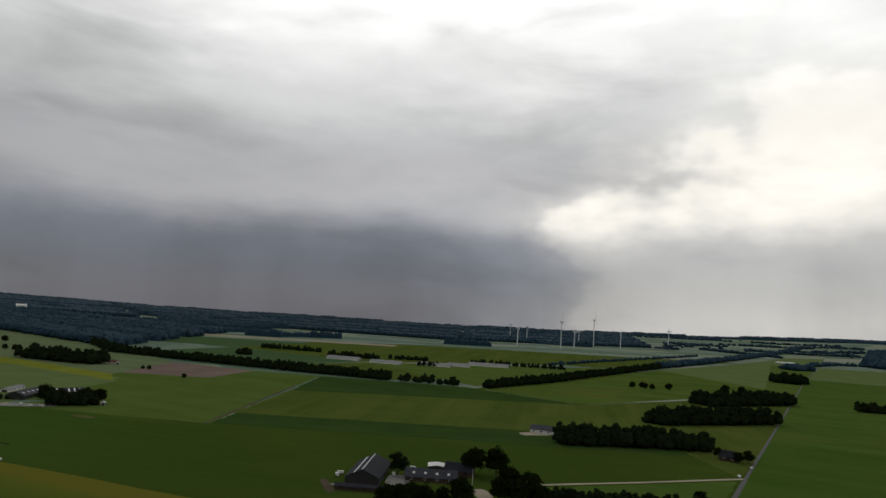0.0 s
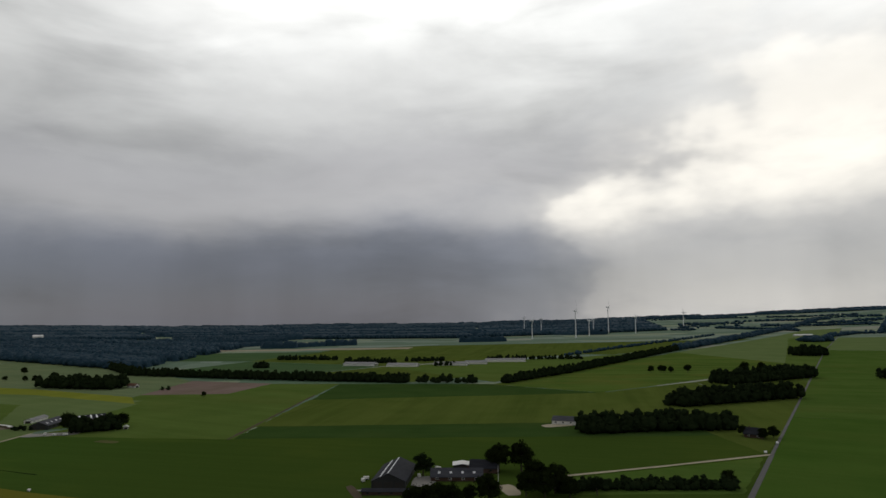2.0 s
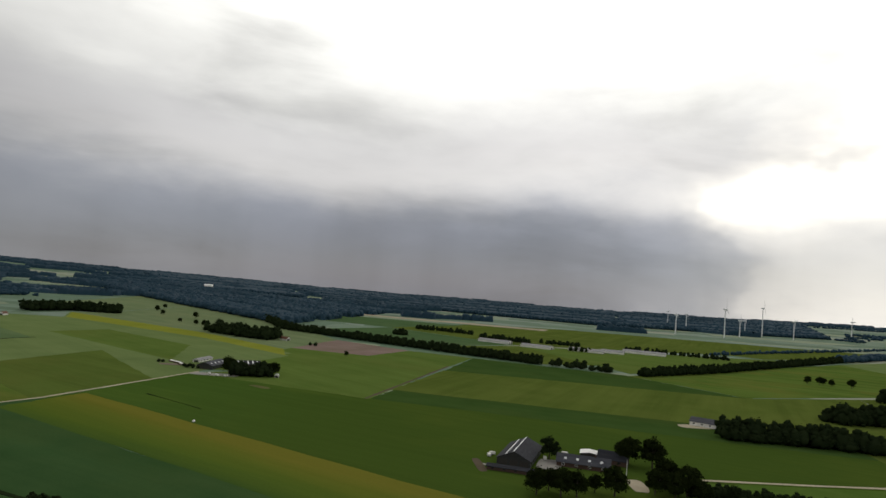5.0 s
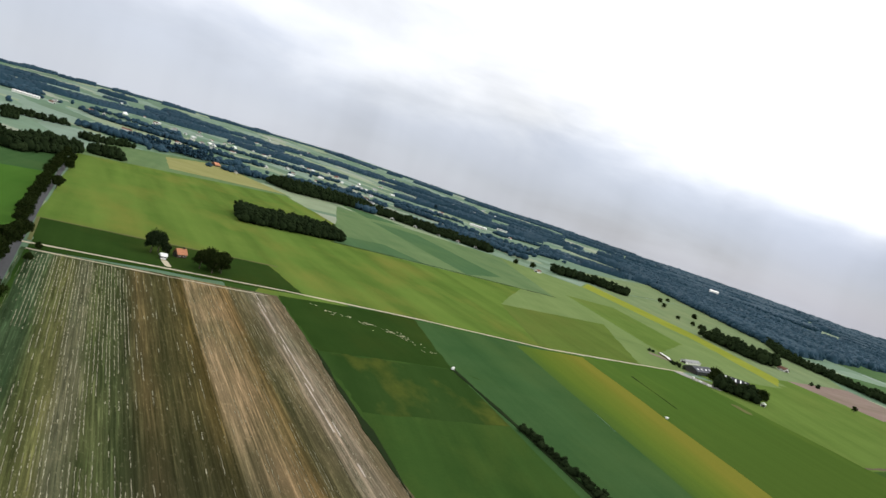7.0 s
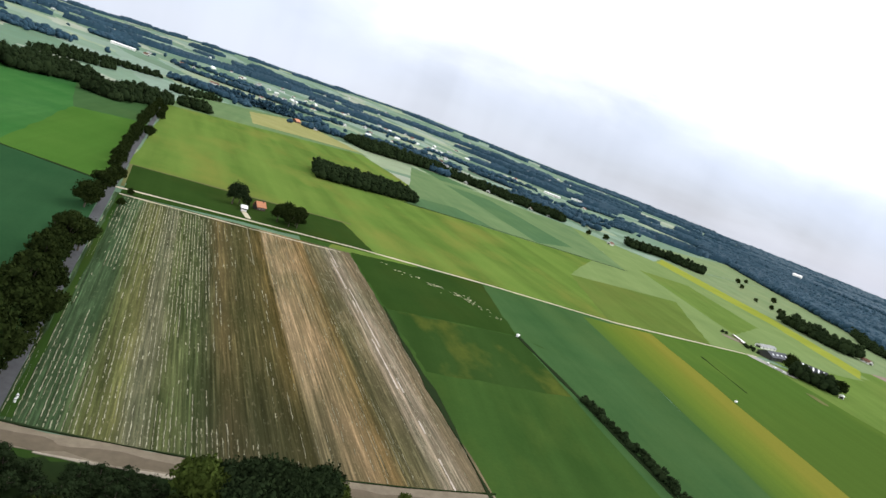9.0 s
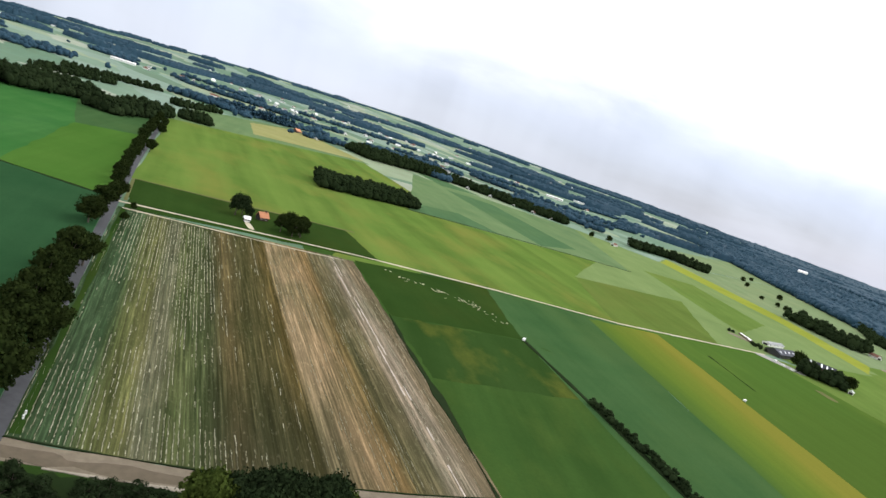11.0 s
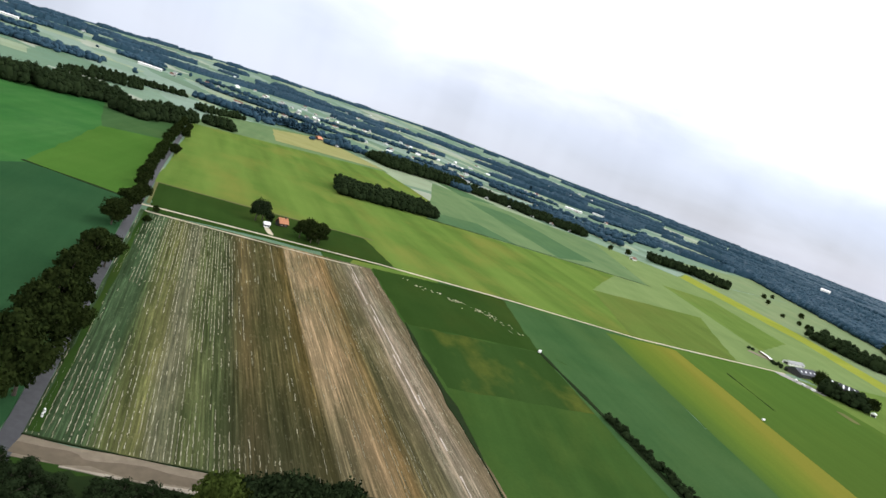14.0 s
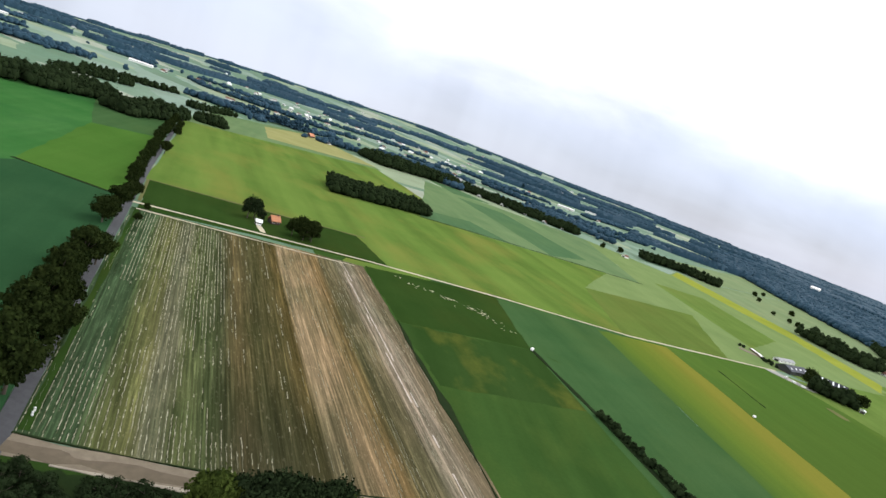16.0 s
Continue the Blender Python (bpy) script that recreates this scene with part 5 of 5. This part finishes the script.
def slab(name, x, y, turn, w, l, h, mat, label, category="yard"):
    bm = bmesh.new()
    n = 14
    vs = []
    for k in range(n):
        a = 2 * math.pi * k / n
        q = (abs(math.cos(a)) ** 0.5 * math.copysign(1, math.cos(a)), abs(math.sin(a)) ** 0.5 * math.copysign(1, math.sin(a)))
        vs.append(bm.verts.new((q[0] * w / 2 * rng.uniform(0.9, 1.05), q[1] * l / 2 * rng.uniform(0.9, 1.05), h)))
    face = bm.faces.new(vs)
    for v in bmesh.ops.extrude_face_region(bm, geom=[face])["geom"]:
        if isinstance(v, bmesh.types.BMVert):
            v.co.z -= 0.4
    bmesh.ops.recalc_face_normals(bm, faces=bm.faces)
    me = bpy.data.meshes.new(name)
    bm.to_mesh(me)
    bm.free()
    me.materials.append(M[mat])
    ob = new(name, me)
    ob.matrix_world = pose(x, y, float(land(x, y)), 0, 0, turn)
    return tagged(ob, label, category, kind="structure")


# the farmstead
slab("yard", -32, 354, 0, 42, 5, 0.24, "concrete", "pale concrete apron before a barn")
slab("yard", -19, 371, 0, 13, 24, 0.28, "concrete", "pale concrete farmyard between barns")
slab("yard", -54, 352, 20, 5, 26, 0.21, "earth", "brown bare earth beside a barn")
slab("yard", 26, 352, 10, 9, 22, 0.26, "gravel", "pale gravel forecourt of the farm")
slab("yard", -8, 392, 0, 9, 16, 0.23, "earth", "bare earth between farm buildings")
gable(-34, 347, 88, 5, 30, 1.9, 2.8, "brick", "dark_roof", "long low brick shed before the large barn", "shed", "shed")
gable(-35.5, 378, -4, 18, 40, 3.6, 7.6, "cladding", "dark_roof", "large barn with a dark roof and white skylight strips", strips=((-0.04, 0.8), (-0.5, 0.9)), doors=3)
gable(-1, 376, -92, 10, 28, 2.6, 6.0, "brick", "grey_roof", "long low farmhouse with a grey roof and roof windows", "farmhouse", "house", lights=4, chimney=True, frames=True)
gable(15, 394, 80, 11, 16, 3.0, 6.5, "brick", "dark_roof", "brick shed with a dark pitched roof", "shed", "shed")
gable(2, 398, 0, 10, 9, 3.6, 4.3, "cladding", "white_roof", "low shed with a white roof", "shed", "shed")


def trailer(x, y, turn, label="small white box trailer standing on the grass", size=0.75):
    ob = new("trailer")
    ob.matrix_world = pose(x, y, float(land(x, y)) + 0.1, 0, 0, turn) @ Matrix.Scale(size, 4)
    tagged(ob, label, "trailer")
    part("body", box_bm(-1.1, -2.2, 0.55, 1.1, 2.2, 2.4, 0.12), M["render"], ob)
    part("drawbar", box_bm(-0.08, 2.2, 0.5, 0.08, 3.6, 0.65), M["steel"], ob)
    for s in (-1, 1):
        for yy in (-0.55, 0.55):
            bm = bmesh.new()
            bmesh.ops.create_cone(bm, cap_ends=True, segments=14, radius1=0.42, radius2=0.42, depth=0.25, matrix=pose(s * 1.0, yy, 0.42, 0, 90, 0))
            wheel = part("wheel", bm, M["tyre"], ob)
            bm = bmesh.new()
            bmesh.ops.create_cone(bm, cap_ends=True, segments=12, radius1=0.24, radius2=0.2, depth=0.29, matrix=pose(s * 1.0, yy, 0.42, 0, 90, 0))
            part("rim", bm, M["steel"], wheel, "grey steel rim")
    return ob


def car(x, y, turn, label="small silver car standing by the road"):
    ob = new("car")
    ob.matrix_world = pose(x, y, float(land(x, y)) + 0.2, 0, 0, turn)
    tagged(ob, label, "car")
    part("body", prism_bm([(-2.1, 0.35), (2.1, 0.35), (2.15, 0.75), (1.2, 0.9), (0.6, 1.42), (-1.3, 1.45), (-2.0, 0.95)], -0.85, 0.85), M["car_paint"], ob)
    part("window", prism_bm([(1.12, 0.93), (0.58, 1.36), (-1.25, 1.38), (-1.8, 0.97)], -0.87, 0.87), M["glass"], ob)
    for sx in (-1.3, 1.3):
        for s in (-0.8, 0.8):
            bm = bmesh.new()
            bmesh.ops.create_cone(bm, cap_ends=True, segments=14, radius1=0.33, radius2=0.33, depth=0.22, matrix=pose(sx, s, 0.33, 90, 0, 0))
            wheel = part("wheel", bm, M["tyre"], ob)
            bm = bmesh.new()
            bmesh.ops.create_cone(bm, cap_ends=True, segments=12, radius1=0.2, radius2=0.2, depth=0.25, matrix=pose(sx, s, 0.33, 90, 0, 0))
            part("rim", bm, M["steel"], wheel, "grey steel rim")
    return ob


def flagpole(x, y, h):
    ob = new("flagpole")
    ob.matrix_world = pose(x, y, 0)
    tagged(ob, "tall white flagpole in the farm forecourt", "flagpole")
    part("pole", tube_bm([(0, 0, -0.2), (0, 0, h * 0.6), (0, 0, h)], [0.16, 0.13, 0.09], 10), M["render"], ob)
    part("finial", tube_bm([(0, 0, h), (0, 0, h + 0.15), (0, 0, h + 0.3)], [0.1, 0.18, 0.05], 10), M["steel"], ob)


def marker(x, y):
    ob = new("marker_post")
    ob.matrix_world = pose(x, y, 0.1, 0, 0, 20)
    tagged(ob, "short white marker post beside the road", "post", "marker posts by the road")
    part("post", box_bm(-0.22, -0.22, -0.2, 0.22, 0.22, 1.1, 0.06), M["render"], ob)
    part("band", box_bm(-0.235, -0.235, 0.7, 0.235, 0.235, 0.85, 0.02), M["dark_void"], ob, "dark band")


flagpole(21, 366, 9)
marker(-157.5, 3.0)
marker(-159.5, 3.3)
trailer(-52, 372, 20, "white farm trailer beside the large barn")
trailer(-51, 377, 100, "white farm trailer beside the large barn")
trailer(-22, 381, 10, "white farm trailer beside the large barn")
trailer(-12, 399, 60, "white farm trailer behind the farmhouse")
trailer(-271, 225, 40, "white box trailer at a field corner", 0.6)
trailer(-228, 360, 10, "small white box trailer standing in a field", 0.5)
car(193, 433, 60, "small silver car at the lane junction")
car(214, 462, 65)

# farm beyond the gravel track
slab("yard", -322, 534, -75, 15, 42, 0.24, "concrete", "pale concrete farmyard with tracks")
slab("yard", -382, 566, 25, 34, 12, 0.24, "sand", "pale bare earth beside silage heaps")
gable(-349, 574, 6, 15, 34, 3.4, 6.4, "cladding", "grey_roof", "long barn with a grey roof beside a farmyard", doors=2, lights=4)
gable(-322, 590, -50, 14, 24, 4.4, 7.4, "brick", "dark_roof", "brick barn with a dark roof and white roof windows behind trees", bars=5)
gable(-380, 606, 6, 7, 28, 2.4, 3.8, "render", "pale_roof", "low white shed behind a barn", "shed", "shed")
gable(-274, 557, 25, 3.5, 5, 2.2, 3.0, "render", "white_roof", "small white shed at the edge of the trees", "shed", "shed")
for x, y in ((-366, 563), (-360, 558), (-354, 556), (-400, 572)):
    grove("shrub_clump", along([(x - 5, y - 3), (x + 5, y + 3)], 5, 4), 5, "leaf2", "dark shrubs beside a barn", category="shrub", wide=0.9)

slab("yard", -260, 500, 70, 8, 20, 0.23, "verge", "dry worn grass beside dark trees")
for x, y, a, l in ((-392, 577, 60, 16), (-384, 573, 60, 14), (-376, 566, 60, 10)):
    ob = new("silage_clamp")
    ob.matrix_world = pose(x, y, 0.1, 0, 0, a)
    tagged(ob, "long low silage heap under a pale sheet beside a farmyard", "silage heap", "silage heaps at the farm")
    part("mound", prism_bm([(-2.6, -0.2), (2.6, -0.2), (1.9, 1.0), (0.8, 1.6), (-0.8, 1.6), (-1.9, 1.0)], -l / 2, l / 2), M["earth"], ob)
    part("sheet", prism_bm([(-1.2, 1.36), (0, 1.64), (1.2, 1.36), (1.3, 1.5), (0, 1.8), (-1.3, 1.5)], -l / 2 + 0.4, l / 2 - 0.4), M["white_roof"], ob, "pale plastic sheet")
trailer(-326, 532, 15, "white farm trailer on a concrete yard")
trailer(-316, 528, 60, "white farm trailer on a concrete yard")
trailer(-308, 529, 100, "white farm trailer on a concrete yard")
strip("ditch_edge", [(-306, 422), (-247, 397)], 0.4, "leaf2", "dark weedy furrow in a green crop", 0.26, "ditch", wobble=0.4)
# the small house by the track
gable(-427, 114, 20, 5.0, 6.5, 2.6, 5.4, "brick", "red_roof", "small brick house with an orange tiled roof", "house", "house", chimney=True, frames=True)
gable(-412, 101, 5, 2.6, 3.4, 2.4, 3.6, "render", "white_roof", "tiny white shed beside the track", "shed", "shed")
slab("yard", -402, 101, 0, 17, 4, 0.24, "gravel", "pale gravel entrance to the small house")

# barns and houses farther off
gable(90, 556, 70, 14, 24, 3.2, 5.8, "render", "grey_roof", "barn with a grey roof and white walls beside a wood")
slab("yard", 80, 548, 20, 26, 14, 0.26, "gravel", "white gravel yard before a barn")
gable(210, 488, 60, 9, 12, 2.8, 6.6, "brick", "dark_roof", "house with a brown roof among trees", "house", "house", chimney=True, frames=True)
gable(188, 548, 70, 7, 12, 2.6, 5.4, "brick", "red_roof", "house with an orange roof behind a wood", "house", "house", chimney=True)
gable(-1335, 375, 50, 10, 22, 3.2, 7.5, "brick", "red_roof", "farmhouse with an orange roof before woods", "house", "house", chimney=True)
gable(-1310, 410, 45, 12, 28, 3.4, 6.8, "render", "grey_roof", "pale farm shed before woods")
for x, y, a, w, l in ((-175, 1225, 75, 20, 60), (-95, 1190, 75, 20, 55), (-10, 1205, 80, 24, 60), (35, 1225, 85, 18, 40), (92, 1275, 84, 22, 75)):
    gable(x, y, a, w, l, 3.5, 6.0, "render", "pale_roof", "long low barn with a pale grey roof", doors=2, windows=False)
for x, y, a in ((-1150, 745, 30), (-1105, 775, 35), (-1068, 800, 20), (-1040, 822, 60), (-1190, 710, 40), (-880, 850, 20), (-430, 890, 70)):
    gable(x, y, a, 7, 14, 2.8, 5.4, "render", "brown_roof" if x > -1100 else "pale_roof", "small pale house at the foot of trees", "house", "house", doors=1)
gable(1120, 2194, 85, 16, 56, 3.2, 5.2, "render", "white_roof", "long white shed before a wood")
for k, (az, r, w, l, h) in enumerate(((32.2, 3150, 24, 36, 24), (31.4, 3200, 16, 40, 9), (52, 2350, 22, 60, 7), (97.5, 2250, 24, 60, 7), (50, 2650, 22, 70, 7), (88, 2000, 20, 60, 7), (20, 2600, 24, 60, 7), (27, 2500, 22, 80, 7))):
    a = radians(az)
    gable(-math.sin(a) * r, math.cos(a) * r, az + 85, w, l, h * 0.8, h, "render", "white_roof", "large white works building far out on the plain", "works_building", "building", doors=1)
# scattered far houses, white specks between the woods
for k in range(170):
    az, r = (rng.uniform(46, 104), 1700 + 2500 * rng.random()) if k < 110 else (rng.normal(70, 7), rng.uniform(1700, 2900))
    a = radians(az)
    gable(-math.sin(a) * r, math.cos(a) * r, rng.uniform(0, 180), rng.uniform(7, 11), rng.uniform(9, 22), 3.0, rng.uniform(5, 7), "render",
          ("white_roof", "pale_roof", "brown_roof")[k % 3], "distant pale house among woods and fields", "house", "house", doors=1)


# ---- wind turbines ----
def turbine(x, y, h, turn, spin):
    ob = new("wind_turbine")
    ob.matrix_world = pose(x, y, float(land(x, y)), 0, 0, turn)
    tagged(ob, "white wind turbine on a slender tapered tower", "wind turbine", "wind turbines on the plain")
    part("tower", tube_bm([(0, 0, -0.5), (0, 0, h * 0.5), (0, 0, h)], [2.0, 1.6, 1.1], 14), M["mill"], ob)
    part("nacelle", box_bm(-1.9, -3.5, h - 0.4, 1.9, 7, h + 3.6, 0.7), M["mill"], ob)
    bm = bmesh.new()
    bmesh.ops.create_uvsphere(bm, u_segments=12, v_segments=8, radius=1.7, matrix=pose(0, -4.6, h + 1.6))
    part("hub", bm, M["mill"], ob)
    for k in range(3):
        bm = bmesh.new()
        secs = []
        for f, c, t in ((0.03, 1.2, 0.9), (0.2, 1.9, 0.5), (0.6, 1.2, 0.25), (1.0, 0.3, 0.08)):
            zz = f * h * 0.42
            secs.append([bm.verts.new(q) for q in ((-c, 0, zz), (0, -t, zz), (c, 0, zz), (0, t, zz))])
        for a, b in zip(secs, secs[1:]):
            for i in range(4):
                bm.faces.new((a[i], a[(i + 1) % 4], b[(i + 1) % 4], b[i]))
        bm.faces.new(secs[0][::-1])
        bm.faces.new(secs[-1])
        bm.transform(pose(0, -4.8, h + 1.6, 0, spin + 120 * k, 0))
        part("blade", bm, M["mill"], ob)


for x, y, h, s in ((310, 3061, 62, 20), (264, 2344, 62, 0), (364, 2882, 58, 40), (420, 2370, 92, 5), (493, 2502, 56, 25), (600, 2948, 50, 70), (617, 2734, 104, 8), (712, 2680, 62, 50), (1060, 3149, 68, 30)):
    turbine(x, y, h, rng.uniform(60, 110), s)

# pale straw litter strewn in the dark green field
def litter():
    vs, fs, n = [], [], 0
    for cx, cy, k, sx, sy in ((-352, 186, 5, 1.5, 2), (-346, 196, 7, 1.5, 4), (-338, 205, 12, 2, 4), (-328, 216, 16, 2.5, 3.5), (-318, 222, 9, 3, 3), (-308, 226, 4, 2, 3), (-296, 224, 5, 1.5, 2), (-362, 181, 2, 1, 2)):
        for _ in range(k):
            p = np.array([rng.normal(cx, sx), rng.normal(cy, sy), 0.12])
            q = ICO * (1 + rng.uniform(-0.4, 0.4, (12, 1))) * (rng.uniform(0.3, 0.9), rng.uniform(0.3, 1.1), 0.12) + p
            vs.append(q)
            fs.append(ICO_F + n)
            n += 12
    ob = new("straw_litter", mesh_np("straw_litter", np.concatenate(vs), np.concatenate(fs), M["scrap"]))
    tagged(ob, "pale scraps of straw strewn on dark green crop", "straw", kind="stuff")


litter()


# rows of pale straw left on the harvested field
def straw_rows():
    vs, fs = [], []

    def build(name, mat, label, category):
        ob = new(name, mesh_np(name, np.concatenate(vs), np.concatenate(fs), M[mat]))
        tagged(ob, label, category, kind="stuff")
        vs.clear(), fs.clear()

    c0, c1, c2, c3 = (np.array(k, float) for k in ((-150, 0), (-381, 27), (-368.5, 159), (-130.5, 122)))
    # where the straw still stands: middle and reach along and across the rows, and how densely
    left = ((0.10, 0.07, 0.16, 0.11, 1.1), (0.02, 0.25, 0.055, 0.16, 1.5), (0.66, 0.14, 0.17, 0.10, 1.5), (0.86, 0.26, 0.12, 0.17, 1.2),
            (0.52, 0.27, 0.28, 0.06, 1.2), (0.50, 0.36, 0.24, 0.04, 0.7), (0.22, 0.20, 0.14, 0.05, 0.6), (0.90, 0.08, 0.08, 0.06, 0.7))

    def place(u, w):
        q = c0 * (1 - u) * (1 - w) + c1 * u * (1 - w) + c2 * u * w + c3 * (1 - u) * w
        return np.array([q[0] + 4.5 * (1 - u) ** 3 * 4 * w * (1 - w), q[1]])

    def ridge(u0, u1, w, half, high=0.13):
        e0, e1 = place(u0, w), place(u1, w)
        d = e1 - e0
        nn = np.array([-d[1], d[0]]) / (np.linalg.norm(d) + 1e-6) * half
        z = 0.10
        fs.append(np.array([(0, 1, 2), (0, 2, 3), (3, 2, 5), (3, 5, 4)]) + 6 * len(vs))
        vs.append(np.array([(*(e0 - nn), z), (*(e1 - nn), z), (*e1, z + high), (*e0, z + high), (*(e0 + nn), z), (*(e1 + nn), z)]))

    rows = 100
    for i in range(rows):
        w = (i + 0.5) / rows + rng.normal(0, 0.0008)
        u = 0.003
        strong = rng.uniform(0.55, 1.2)
        while u < 0.988:
            step = rng.uniform(0.003, 0.008)
            run = noise.noise(Vector((u * 11.0, i * 3.7, 3.7))) + 0.5 * noise.noise(Vector((u * 45.0, i * 5.1, 1.1)))
            if w < 0.5:
                dense = sum(k * math.exp(-((u - a) / su) ** 2 - ((w - b) / sw) ** 2) for a, b, su, sw, k in left)
                lit = min(1.0, dense) * strong + 0.75 * run > 0.46
            else:
                lit = run + 0.4 * noise.noise(Vector((u * 3.0, w * 20.0, 8.0))) > (0.36 if w < 0.58 else 0.20)
            if lit and rng.random() < 0.93:
                ridge(u, u + step * rng.uniform(0.8, 1.0), w + rng.normal(0, 0.0005), rng.uniform(0.05, 0.13) + 0.07 * u if w < 0.55 else rng.uniform(0.03, 0.08) + 0.04 * u)
            u += step
    build("straw_rows", "litter", "thin broken rows of pale straw on a harvested field", "straw")
    # two wheel ruts pressed into the pale strip
    for w0 in (0.879, 0.8925):
        u = 0.0
        while u < 0.97:
            step = rng.uniform(0.006, 0.02)
            if noise.noise(Vector((u * 9.0, w0 * 60, 7.0))) > 0.0:
                ridge(u, u + step, w0 + rng.normal(0, 0.0005), rng.uniform(0.14, 0.34), 0.06)
            u += step
    build("wheel_ruts", "rut", "pale broken wheel ruts along a harvested field", "wheel rut")


straw_rows()
